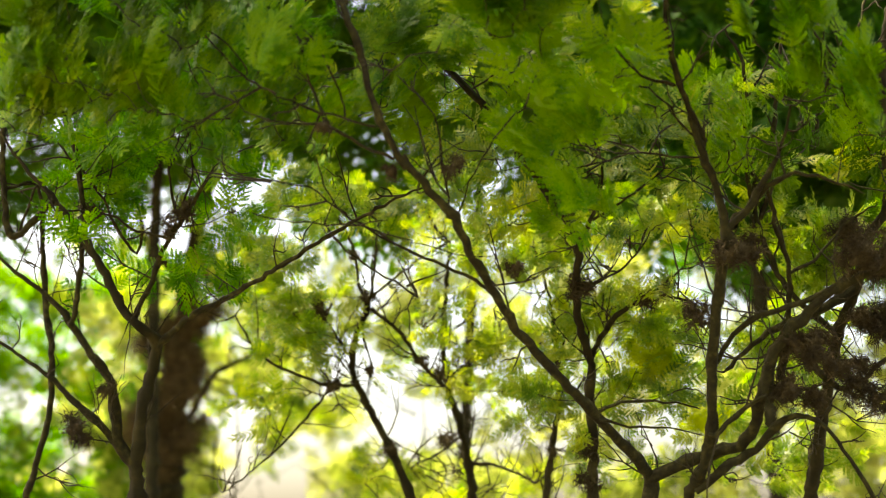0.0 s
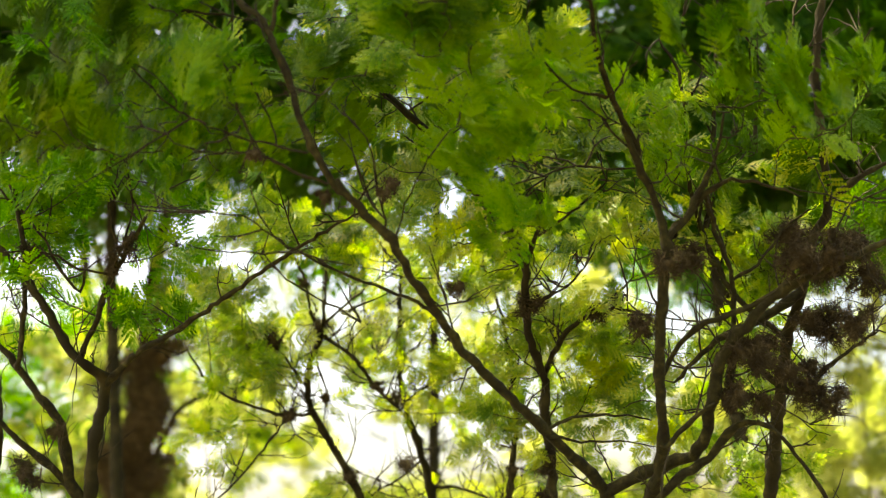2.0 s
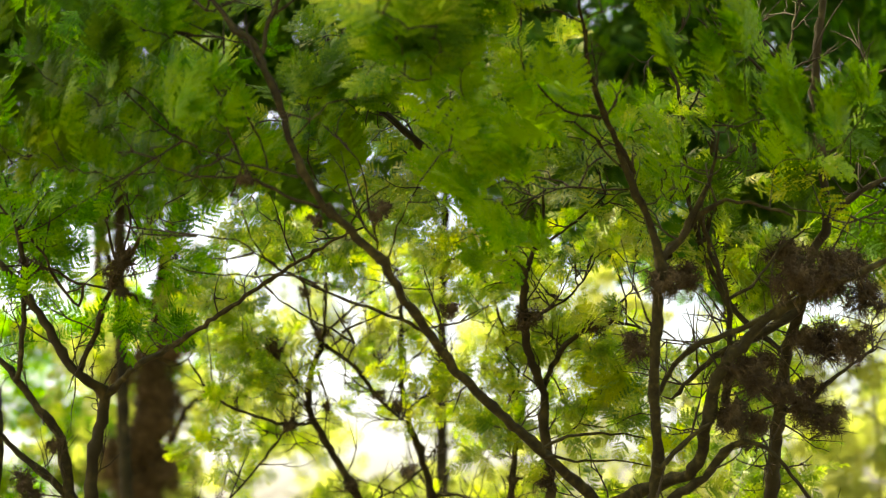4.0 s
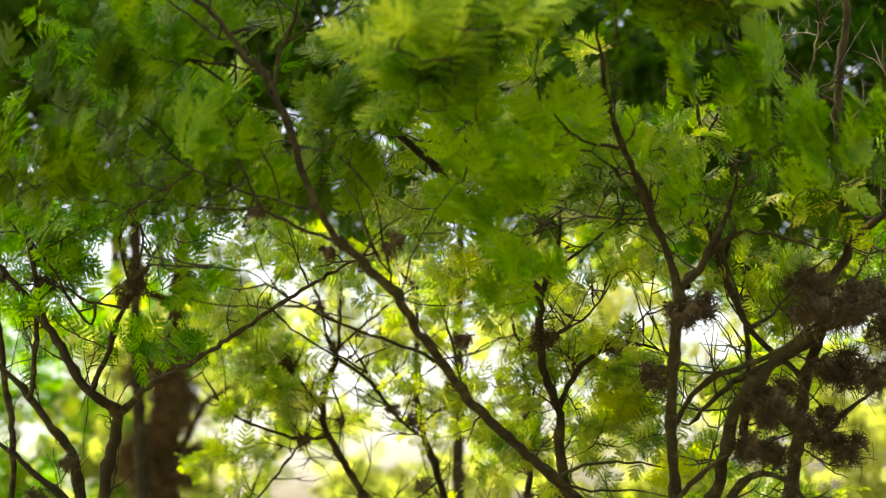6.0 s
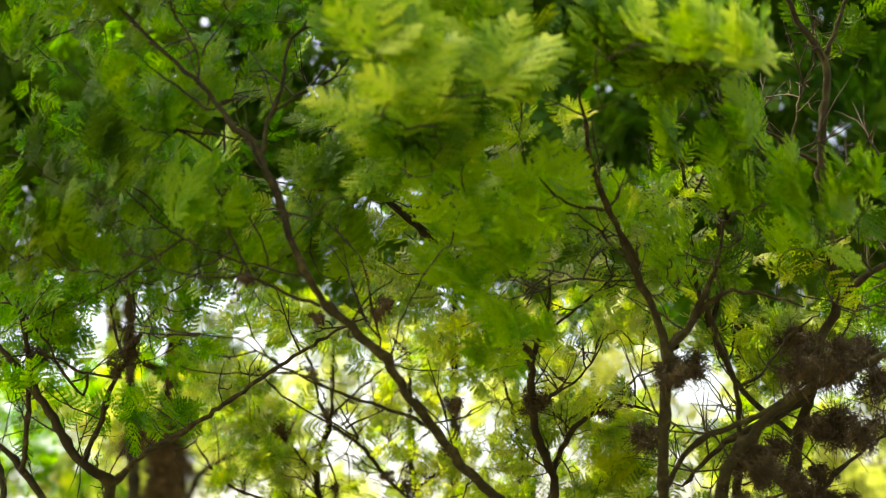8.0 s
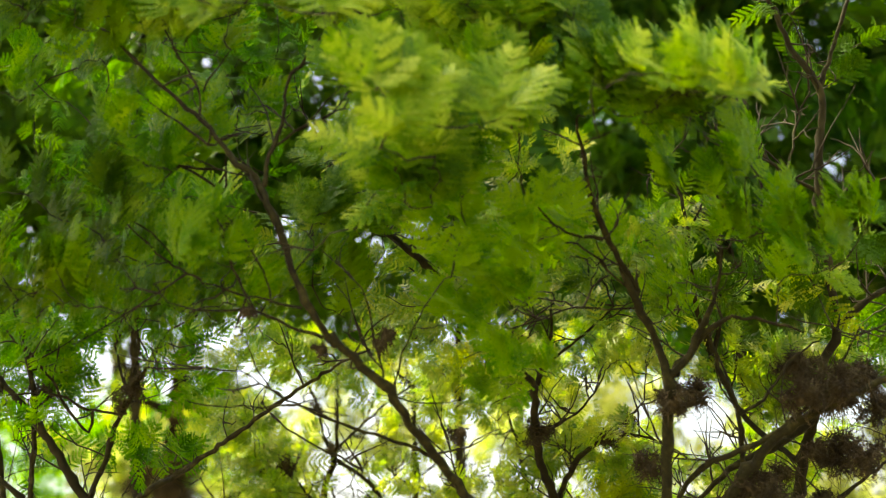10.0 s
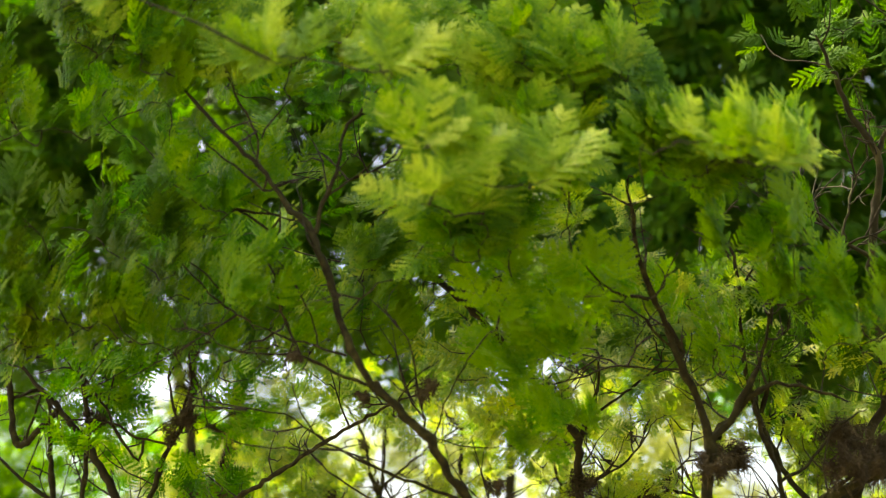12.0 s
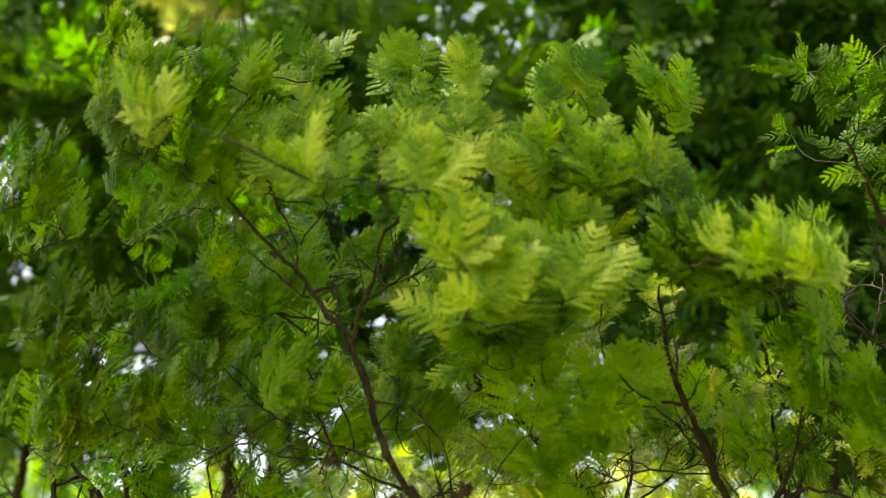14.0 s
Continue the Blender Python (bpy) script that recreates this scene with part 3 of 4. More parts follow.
limb(near_tree, "limb", [(0.98, 4.55, 3.21, 0.0042), (0.90, 4.52, 3.28, 0.0042), (0.80, 4.44, 3.37, 0.0037), (0.70, 4.42, 3.41, 0.0028)])

# the crown of the near tree
clump(near_tree, (-1.18, 4.03, 4.50), (0.13, 0.24, 0.08), 8, foliage="young")
clump(near_tree, (-1.02, 4.04, 4.55), (0.13, 0.24, 0.07), 5, foliage="young")
clump(near_tree, (-1.09, 4.05, 4.44), (0.17, 0.24, 0.10), 7, foliage="young")
clump(near_tree, (-0.82, 4.07, 4.50), (0.19, 0.28, 0.14), 8)
clump(near_tree, (-0.48, 4.04, 4.33), (0.20, 0.24, 0.09), 11, foliage="young")
clump(near_tree, (-0.04, 4.05, 4.31), (0.20, 0.24, 0.09), 11, foliage="young")
clump(near_tree, (-0.24, 4.11, 4.39), (0.26, 0.24, 0.07), 8)
clump(near_tree, (0.12, 4.10, 4.33), (0.11, 0.24, 0.07), 5)
clump(near_tree, (-0.95, 4.08, 4.24), (0.28, 0.28, 0.13), 8)
clump(near_tree, (0.50, 4.04, 4.14), (0.12, 0.20, 0.11), 11, foliage="young")
clump(near_tree, (0.82, 4.05, 4.10), (0.16, 0.20, 0.10), 13, foliage="young")
clump(near_tree, (0.65, 4.08, 4.06), (0.27, 0.24, 0.11), 14, foliage="young")
clump(near_tree, (0.33, 4.08, 4.15), (0.15, 0.24, 0.10), 8, foliage="young")
clump(near_tree, (1.24, 4.04, 3.74), (0.15, 0.16, 0.07), 19, foliage="young")
clump(near_tree, (1.09, 4.05, 3.72), (0.14, 0.16, 0.07), 10, foliage="young")
clump(near_tree, (0.93, 4.03, 3.79), (0.12, 0.16, 0.07), 12, foliage="young")
clump(near_tree, (0.18, 4.04, 3.84), (0.19, 0.20, 0.12), 12, foliage="young")
clump(near_tree, (0.24, 4.05, 3.60), (0.20, 0.20, 0.09), 9, foliage="young")
clump(near_tree, (0.50, 4.09, 3.79), (0.24, 0.24, 0.14), 12, foliage="young")
clump(near_tree, (0.35, 4.15, 3.50), (0.24, 0.24, 0.10), 9)
clump(near_tree, (0.53, 4.86, 3.42), (0.32, 0.35, 0.21), 10)
clump(near_tree, (-0.95, 4.28, 4.05), (0.72, 0.40, 0.35), 18)
clump(near_tree, (-1.27, 4.19, 3.65), (0.42, 0.32, 0.34), 14, foliage="dark")
clump(near_tree, (-1.56, 4.11, 4.21), (0.20, 0.32, 0.17), 7)
clump(near_tree, (-1.46, 4.17, 3.40), (0.20, 0.32, 0.18), 7)
# the next two are lightened in colour because they stand in shade
clump(near_tree, (-0.25, 4.85, 3.81), (0.57, 0.20, 0.41), 16, foliage="young")
clump(near_tree, (-0.19, 4.80, 3.70), (0.33, 0.20, 0.20), 8, foliage="young")
clump(near_tree, (0.84, 4.13, 3.60), (0.14, 0.20, 0.14), 7)
clump(near_tree, (0.53, 4.10, 4.01), (0.22, 0.24, 0.16), 8)
clump(near_tree, (1.37, 4.46, 3.54), (0.32, 0.40, 0.25), 9)
clump(near_tree, (1.35, 4.76, 3.31), (0.33, 0.35, 0.18), 10)
clump(near_tree, (0.37, 4.38, 3.19), (0.20, 0.20, 0.12), 7)
clump(near_tree, (0.55, 4.58, 2.95), (0.14, 0.20, 0.08), 5)
clump(near_tree, (1.06, 4.22, 3.09), (0.14, 0.15, 0.08), 5)
clump(near_tree, (1.60, 4.28, 3.23), (0.22, 0.20, 0.12), 8)
clump(near_tree, (-0.09, 4.85, 3.44), (0.16, 0.20, 0.12), 5)
clump(near_tree, (0.66, 4.23, 3.35), (0.16, 0.20, 0.10), 5)
clump(near_tree, (-0.91, 4.53, 3.33), (0.25, 0.20, 0.10), 6)
clump(near_tree, (-1.19, 4.29, 3.37), (0.20, 0.20, 0.10), 5)
clump(near_tree, (-0.58, 4.67, 3.24), (0.20, 0.20, 0.08), 4)
clump(near_tree, (1.40, 4.18, 3.34), (0.15, 0.16, 0.08), 4)
clump(near_tree, (-0.54, 4.31, 3.43), (0.17, 0.20, 0.13), 7)
clump(near_tree, (-0.73, 4.21, 3.79), (0.17, 0.20, 0.12), 6)
clump(near_tree, (-0.80, 4.39, 3.52), (0.15, 0.20, 0.10), 5)
clump(near_tree, (0.85, 4.74, 3.40), (0.16, 0.20, 0.12), 5)
clump(near_tree, (-1.50, 4.03, 4.15), (0.12, 0.10, 0.06), 4, foliage="young")
clump(near_tree, (-1.33, 4.11, 3.39), (0.09, 0.08, 0.03), 3, foliage="young")
clump(near_tree, (-0.04, 4.05, 3.92), (0.09, 0.08, 0.06), 3, foliage="young")
clump(near_tree, (-0.59, 3.99, 4.17), (0.12, 0.08, 0.05), 3, foliage="young")
clump(near_tree, (0.17, 3.58, 3.55), (0.10, 0.08, 0.09), 4, foliage="pale")
clump(near_tree, (1.17, 3.65, 3.57), (0.10, 0.08, 0.07), 4, foliage="pale")
clump(near_tree, (0.87, 3.60, 3.64), (0.07, 0.08, 0.05), 2, foliage="pale")
clump(near_tree, (0.02, 3.42, 3.91), (0.08, 0.08, 0.04), 2, foliage="pale")
clump(near_tree, (-0.37, 3.39, 3.92), (0.08, 0.08, 0.04), 2, foliage="pale")
clump(near_tree, (-0.87, 3.28, 4.10), (0.08, 0.08, 0.04), 2, foliage="pale")
clump(near_tree, (0.47, 3.66, 3.54), (0.06, 0.08, 0.04), 2, foliage="pale")
clump(near_tree, (0.14, 3.54, 3.64), (0.05, 0.06, 0.04), 2, foliage="pale")
clump(near_tree, (-1.45, 4.40, 3.34), (0.22, 0.15, 0.10), 7)
clump(near_tree, (-0.53, 4.58, 3.36), (0.22, 0.15, 0.10), 6)
clump(near_tree, (-1.10, 4.54, 3.34), (0.20, 0.15, 0.08), 5)
clump(near_tree, (-1.25, 4.20, 4.93), (0.12, 0.14, 0.06), 4)
clump(near_tree, (-0.80, 4.21, 4.85), (0.12, 0.14, 0.06), 4)
clump(near_tree, (-0.56, 4.20, 4.72), (0.12, 0.14, 0.06), 3, foliage="young")
clump(near_tree, (-0.15, 4.20, 4.69), (0.12, 0.14, 0.06), 4)
clump(near_tree, (0.07, 4.21, 4.63), (0.12, 0.14, 0.06), 3, foliage="young")
clump(near_tree, (0.53, 4.21, 4.57), (0.12, 0.14, 0.06), 4)
clump(near_tree, (0.90, 4.20, 4.51), (0.12, 0.14, 0.06), 4)
finish_tree(near_tree, FINE, LEAF_NEAR, 300, 80, many=(4, 7), lift=0.85, face=1.1, size=1.0)

# ---- the slender trees behind ----
slender_tree = tree(-0.25, 7.2, "slender dark-stemmed tree with sparse fine twigs", "slender trees in the shade")
limb(slender_tree, "trunk", [(0.08, 7.32, 1.28, 0.0432), (-0.06, 7.21, 1.73, 0.0367), (-0.19, 7.13, 2.04, 0.0260), (-0.32, 7.05, 2.36, 0.0217), (-0.46, 6.98, 2.63, 0.0172), (-0.51, 6.94, 2.78, 0.0152), (-0.49, 6.91, 2.93, 0.0152), (-0.42, 6.87, 3.09, 0.0152)])
limb(slender_tree, "limb", [(-0.42, 6.87, 3.09, 0.0098), (-0.46, 6.83, 3.23, 0.0075), (-0.48, 6.80, 3.38, 0.0065), (-0.54, 6.76, 3.53, 0.0057), (-0.68, 6.72, 3.68, 0.0034)])
limb(slender_tree, "limb", [(-0.41, 6.86, 3.11, 0.0086), (-0.38, 6.74, 3.21, 0.0074), (-0.36, 6.69, 3.38, 0.0064), (-0.34, 6.66, 3.51, 0.0045), (-0.25, 6.62, 3.67, 0.0033)])
limb(slender_tree, "limb", [(-0.41, 6.83, 3.13, 0.0075), (-0.40, 6.85, 3.15, 0.0075), (-0.26, 6.83, 3.25, 0.0065), (-0.14, 6.90, 3.36, 0.0058), (0.02, 6.88, 3.45, 0.0034)])
limb(slender_tree, "limb", [(-0.40, 6.87, 3.09, 0.0108), (-0.24, 6.90, 2.95, 0.0098), (-0.14, 6.94, 2.80, 0.0086), (-0.02, 6.97, 2.67, 0.0065)])
limb(slender_tree, "limb", [(-0.48, 6.97, 2.68, 0.0086), (-0.64, 6.87, 2.68, 0.0085), (-0.85, 6.85, 2.76, 0.0074), (-1.00, 6.82, 2.85, 0.0064), (-1.12, 6.78, 3.05, 0.0033)])
limb(slender_tree, "limb", [(-0.60, 6.87, 2.67, 0.0064), (-0.73, 6.90, 2.54, 0.0064), (-0.88, 6.84, 2.36, 0.0055), (-1.06, 6.88, 2.22, 0.0045), (-1.19, 6.90, 2.13, 0.0033)])
limb(slender_tree, "limb", [(-0.51, 6.94, 2.81, 0.0065), (-0.58, 6.91, 2.93, 0.0057), (-0.65, 6.88, 3.04, 0.0046), (-0.76, 6.86, 3.10, 0.0034)])
limb(slender_tree, "limb", [(-0.45, 6.90, 2.96, 0.0057), (-0.41, 6.94, 2.81, 0.0046), (-0.43, 6.97, 2.66, 0.0034)])
clump(slender_tree, (-0.81, 7.07, 3.10), (0.41, 0.60, 0.32), 16)
clump(slender_tree, (-1.01, 7.11, 3.37), (0.35, 0.50, 0.22), 8)
clump(slender_tree, (-0.91, 7.12, 2.48), (0.47, 0.60, 0.34), 12)
clump(slender_tree, (-0.44, 7.49, 2.24), (0.42, 0.60, 0.20), 7)
clump(slender_tree, (-0.32, 7.24, 2.85), (0.19, 0.40, 0.19), 4)
clump(slender_tree, (-0.67, 6.61, 3.71), (0.45, 0.50, 0.27), 13)
clump(slender_tree, (-0.81, 6.87, 2.90), (0.26, 0.25, 0.09), 9, whole=True)
clump(slender_tree, (-0.92, 6.82, 3.10), (0.16, 0.20, 0.06), 4, whole=True)
clump(slender_tree, (-0.90, 6.65, 3.37), (0.20, 0.20, 0.10), 5, whole=True)
clump(slender_tree, (-0.67, 6.81, 3.14), (0.10, 0.10, 0.05), 2, whole=True)
clump(slender_tree, (-1.13, 7.05, 2.66), (0.20, 0.20, 0.12), 5, whole=True)
clump(slender_tree, (-0.27, 6.94, 3.01), (0.10, 0.10, 0.06), 2, whole=True)
finish_tree(slender_tree, TOOTHED, LEAF_MID, 160, 80, many=(6, 10), size=0.86)

slender_tree = tree(0.15, 7.4, "slender dark-stemmed tree with knotted twigs and air plants", "slender trees in the shade")
limb(slender_tree, "trunk", [(0.18, 7.63, 1.25, 0.0450), (0.16, 7.52, 1.72, 0.0338), (0.14, 7.43, 2.07, 0.0271), (0.11, 7.38, 2.28, 0.0226), (0.07, 7.32, 2.50, 0.0202), (-0.00, 7.26, 2.75, 0.0180), (-0.01, 7.21, 2.97, 0.0146), (0.01, 7.14, 3.22, 0.0123), (0.04, 7.07, 3.50, 0.0067)])
limb(slender_tree, "limb", [(-0.00, 7.26, 2.75, 0.0103), (0.16, 7.14, 2.83, 0.0101), (0.30, 7.12, 2.90, 0.0059)])
limb(slender_tree, "limb", [(-0.01, 7.21, 2.94, 0.0067), (-0.15, 7.18, 3.07, 0.0059), (-0.19, 7.13, 3.29, 0.0035)])
limb(slender_tree, "limb", [(0.09, 7.34, 2.44, 0.0079), (-0.04, 7.36, 2.35, 0.0059), (-0.24, 7.38, 2.26, 0.0035)])
limb(slender_tree, "limb", [(0.11, 7.38, 2.27, 0.0090), (0.15, 7.38, 2.28, 0.0090), (0.29, 7.38, 2.26, 0.0079), (0.48, 7.41, 2.17, 0.0059)])
clump(slender_tree, (0.21, 6.99, 3.44), (0.41, 0.50, 0.28), 16)
clump(slender_tree, (0.15, 7.59, 2.27), (0.43, 0.50, 0.23), 9)
clump(slender_tree, (0.28, 7.18, 2.67), (0.38, 0.50, 0.35), 18)
clump(slender_tree, (0.51, 6.43, 3.27), (0.18, 0.20, 0.12), 8, whole=True)
clump(slender_tree, (0.57, 6.52, 2.93), (0.14, 0.20, 0.16), 7, whole=True)
clump(slender_tree, (0.36, 6.77, 2.81), (0.16, 0.20, 0.10), 6, whole=True)
clump(slender_tree, (-0.01, 6.81, 3.09), (0.08, 0.10, 0.06), 2, whole=True)
clump(slender_tree, (0.40, 6.85, 2.52), (0.20, 0.20, 0.12), 7, whole=True)
clump(slender_tree, (0.04, 6.95, 2.93), (0.10, 0.10, 0.06), 2, whole=True)
clump(slender_tree, (0.12, 6.25, 3.60), (0.16, 0.20, 0.12), 8, whole=True)
clump(slender_tree, (-0.10, 6.37, 3.55), (0.12, 0.15, 0.06), 4, whole=True)
finish_tree(slender_tree, TOOTHED, LEAF_MID, 160, 80, many=(6, 10), size=0.86)

slender_tree = tree(0.75, 6.4, "dark forked tree with long arching limbs", "slender trees in the shade")
limb(slender_tree, "trunk", [(0.70, 6.52, 1.18, 0.0440), (0.70, 6.39, 1.70, 0.0344), (0.69, 6.32, 2.00, 0.0268), (0.70, 6.26, 2.23, 0.0248), (0.69, 6.19, 2.50, 0.0230), (0.70, 6.15, 2.64, 0.0211), (0.64, 6.01, 2.80, 0.0189), (0.62, 5.86, 2.98, 0.0186), (0.63, 5.72, 3.13, 0.0183)])
limb(slender_tree, "limb", [(0.63, 5.72, 3.14, 0.0163), (0.55, 5.59, 3.24, 0.0180), (0.45, 5.47, 3.34, 0.0176), (0.33, 5.33, 3.47, 0.0165), (0.20, 5.19, 3.61, 0.0152), (0.03, 5.05, 3.75, 0.0142), (-0.12, 4.90, 3.94, 0.0115), (-0.19, 4.86, 4.12, 0.0065)])
limb(slender_tree, "limb", [(0.64, 5.72, 3.15, 0.0110), (0.68, 5.70, 3.24, 0.0100), (0.72, 5.67, 3.35, 0.0073), (0.75, 5.63, 3.49, 0.0039)])
limb(slender_tree, "limb", [(0.69, 5.70, 3.24, 0.0063), (0.85, 5.67, 3.33, 0.0054), (1.02, 5.64, 3.46, 0.0039)])
limb(slender_tree, "limb", [(0.70, 6.15, 2.66, 0.0135), (0.75, 6.12, 2.77, 0.0124), (0.82, 6.00, 2.85, 0.0122), (0.95, 5.98, 2.92, 0.0114), (1.06, 5.88, 2.91, 0.0074), (1.19, 5.90, 2.86, 0.0040)])
limb(slender_tree, "limb", [(0.95, 5.98, 2.92, 0.0066), (1.06, 5.96, 3.00, 0.0050), (1.14, 5.94, 3.07, 0.0029)])
limb(slender_tree, "trunk", [(0.44, 7.11, 1.28, 0.0357), (0.50, 6.93, 2.00, 0.0188), (0.55, 6.86, 2.29, 0.0157), (0.59, 6.79, 2.58, 0.0136), (0.59, 6.73, 2.81, 0.0127), (0.56, 6.67, 3.04, 0.0084), (0.52, 6.62, 3.25, 0.0045)])
limb(slender_tree, "limb", [(0.59, 6.75, 2.72, 0.0073), (0.63, 6.72, 2.87, 0.0063), (0.70, 6.69, 2.98, 0.0045)])
limb(slender_tree, "limb", [(0.62, 5.87, 2.97, 0.0074), (0.78, 5.86, 3.01, 0.0055), (0.91, 5.83, 3.11, 0.0040), (0.97, 5.81, 3.21, 0.0029)])
clump(slender_tree, (0.93, 5.90, 3.26), (0.38, 0.50, 0.24), 13)
clump(slender_tree, (0.99, 6.73, 2.80), (0.48, 0.60, 0.33), 22)
clump(slender_tree, (1.15, 6.86, 2.28), (0.54, 0.60, 0.27), 9)
clump(slender_tree, (0.58, 6.30, 2.46), (0.55, 0.40, 0.33), 16)
clump(slender_tree, (1.42, 5.96, 2.61), (0.37, 0.40, 0.32), 13)
clump(slender_tree, (0.96, 5.85, 3.05), (0.40, 0.40, 0.21), 8)
clump(slender_tree, (1.78, 5.61, 3.16), (0.23, 0.30, 0.20), 9)
clump(slender_tree, (1.60, 6.03, 3.16), (0.35, 0.35, 0.19), 12)
clump(slender_tree, (1.76, 6.67, 2.24), (0.58, 0.60, 0.26), 12)
clump(slender_tree, (1.77, 6.72, 2.84), (0.45, 0.60, 0.36), 13)
clump(slender_tree, (0.41, 5.66, 3.40), (0.41, 0.50, 0.26), 13)
clump(slender_tree, (0.40, 5.78, 3.32), (0.08, 0.12, 0.08), 4, foliage="yellow")
clump(slender_tree, (1.04, 6.45, 2.69), (0.10, 0.12, 0.11), 5, foliage="yellow")
clump(slender_tree, (1.29, 6.63, 2.41), (0.10, 0.12, 0.09), 4, foliage="yellow")
clump(slender_tree, (1.02, 6.51, 2.87), (0.06, 0.10, 0.06), 2, foliage="yellow")
clump(slender_tree, (-0.04, 5.45, 3.82), (0.66, 0.50, 0.31), 18)
clump(slender_tree, (0.36, 5.63, 4.47), (0.82, 0.40, 0.49), 20)
clump(slender_tree, (1.15, 5.91, 4.03), (0.44, 0.40, 0.33), 6, foliage="dark")
clump(slender_tree, (0.36, 6.23, 3.38), (0.40, 0.30, 0.20), 10)
clump(slender_tree, (0.92, 6.25, 3.33), (0.30, 0.30, 0.20), 8)
clump(slender_tree, (-0.28, 6.41, 3.42), (0.30, 0.30, 0.15), 6)
clump(slender_tree, (1.68, 5.75, 3.01), (0.18, 0.20, 0.14), 7, whole=True)
clump(slender_tree, (0.99, 6.24, 2.79), (0.14, 0.20, 0.10), 5, whole=True)
clump(slender_tree, (1.46, 5.82, 3.18), (0.12, 0.20, 0.10), 4, whole=True)
clump(slender_tree, (1.48, 6.16, 2.65), (0.12, 0.20, 0.12), 5, whole=True)
clump(slender_tree, (1.69, 6.39, 2.17), (0.20, 0.20, 0.10), 6, whole=True)
clump(slender_tree, (1.05, 5.74, 3.57), (0.18, 0.20, 0.14), 7, whole=True)
clump(slender_tree, (1.36, 5.68, 3.45), (0.18, 0.20, 0.14), 7, whole=True)
clump(slender_tree, (1.62, 5.67, 3.49), (0.15, 0.20, 0.10), 5, whole=True)
clump(slender_tree, (1.26, 5.50, 3.72), (0.18, 0.20, 0.14), 6, whole=True)
clump(slender_tree, (0.82, 5.58, 3.78), (0.20, 0.20, 0.15), 6, whole=True)
finish_tree(slender_tree, TOOTHED, LEAF_MID, 160, 80, many=(6, 10), size=0.86)

# ---- the mossy tree ----
mossy_tree = tree(-3.00, 13.76, "thick mossy trunk with forked limbs and air plants")
limb(mossy_tree, "trunk", [(-3.00, 13.76, 0.87, 0.2477), (-2.91, 13.39, 2.24, 0.1812), (-2.86, 13.22, 2.89, 0.1621), (-2.79, 13.06, 3.46, 0.1488), (-2.71, 12.94, 3.95, 0.1335), (-2.61, 12.82, 4.38, 0.1046), (-2.52, 12.65, 4.98, 0.0762), (-2.35, 12.50, 5.53, 0.0569), (-2.21, 12.36, 6.06, 0.0383)])
limb(mossy_tree, "limb", [(-2.83, 13.16, 3.13, 0.0345), (-2.76, 13.16, 3.11, 0.0345), (-2.54, 12.99, 3.37, 0.0314), (-2.35, 12.84, 3.64, 0.0284), (-2.14, 12.79, 3.76, 0.0227), (-1.96, 12.77, 3.83, 0.0157), (-1.78, 12.70, 4.07, 0.0114), (-1.66, 12.62, 4.38, 0.0057)])
limb(mossy_tree, "limb", [(-2.55, 12.74, 4.65, 0.0477), (-2.96, 12.69, 4.91, 0.0429), (-3.08, 12.57, 5.36, 0.0284), (-3.07, 12.43, 5.85, 0.0143)])
clump(mossy_tree, (-1.98, 12.38, 5.46), (0.79, 1.03, 0.41), 6)
clump(mossy_tree, (-2.17, 11.97, 6.23), (1.23, 1.03, 0.56), 12)
clump(mossy_tree, (-1.87, 13.20, 4.23), (0.65, 1.03, 0.46), 16)
clump(mossy_tree, (-1.84, 13.47, 3.20), (0.65, 1.03, 0.41), 16)
clump(mossy_tree, (-3.79, 13.75, 4.98), (0.80, 1.03, 0.74), 13)
clump(mossy_tree, (-4.30, 14.65, 3.64), (0.84, 1.03, 0.58), 10)
clump(mossy_tree, (-1.95, 11.23, 4.48), (0.30, 0.40, 0.25), 7, whole=True)
clump(mossy_tree, (-2.65, 12.13, 5.03), (0.40, 0.40, 0.25), 7, whole=True)
finish_tree(mossy_tree, TOOTHED, LEAF_MID, 120, 30, many=(5, 9), size=1.5)

forked_tree = tree(-1.6, 6.0, "dark tree forking low into crooked limbs")
limb(forked_tree, "trunk", [(-1.50, 6.40, 1.21, 0.0491), (-1.48, 6.20, 1.97, 0.0393), (-1.47, 6.12, 2.25, 0.0311), (-1.43, 6.05, 2.50, 0.0279), (-1.36, 5.99, 2.75, 0.0262), (-1.41, 5.86, 2.83, 0.0209), (-1.48, 5.85, 2.89, 0.0209), (-1.55, 5.81, 3.03, 0.0194), (-1.62, 5.77, 3.17, 0.0178), (-1.71, 5.74, 3.30, 0.0145), (-1.81, 5.71, 3.43, 0.0117), (-1.95, 5.67, 3.59, 0.0078), (-2.07, 5.62, 3.77, 0.0031)])
limb(forked_tree, "limb", [(-1.36, 5.99, 2.75, 0.0181), (-1.20, 5.85, 2.85, 0.0145), (-1.00, 5.73, 2.92, 0.0118), (-0.70, 5.49, 3.02, 0.0100), (-0.43, 5.35, 3.14, 0.0082), (-0.22, 5.22, 3.21, 0.0059), (-0.07, 5.10, 3.24, 0.0035)])
limb(forked_tree, "limb", [(-1.44, 5.86, 2.86, 0.0128), (-1.36, 5.81, 3.01, 0.0120), (-1.29, 5.77, 3.17, 0.0113), (-1.14, 5.62, 3.34, 0.0096), (-1.01, 5.57, 3.52, 0.0064)])
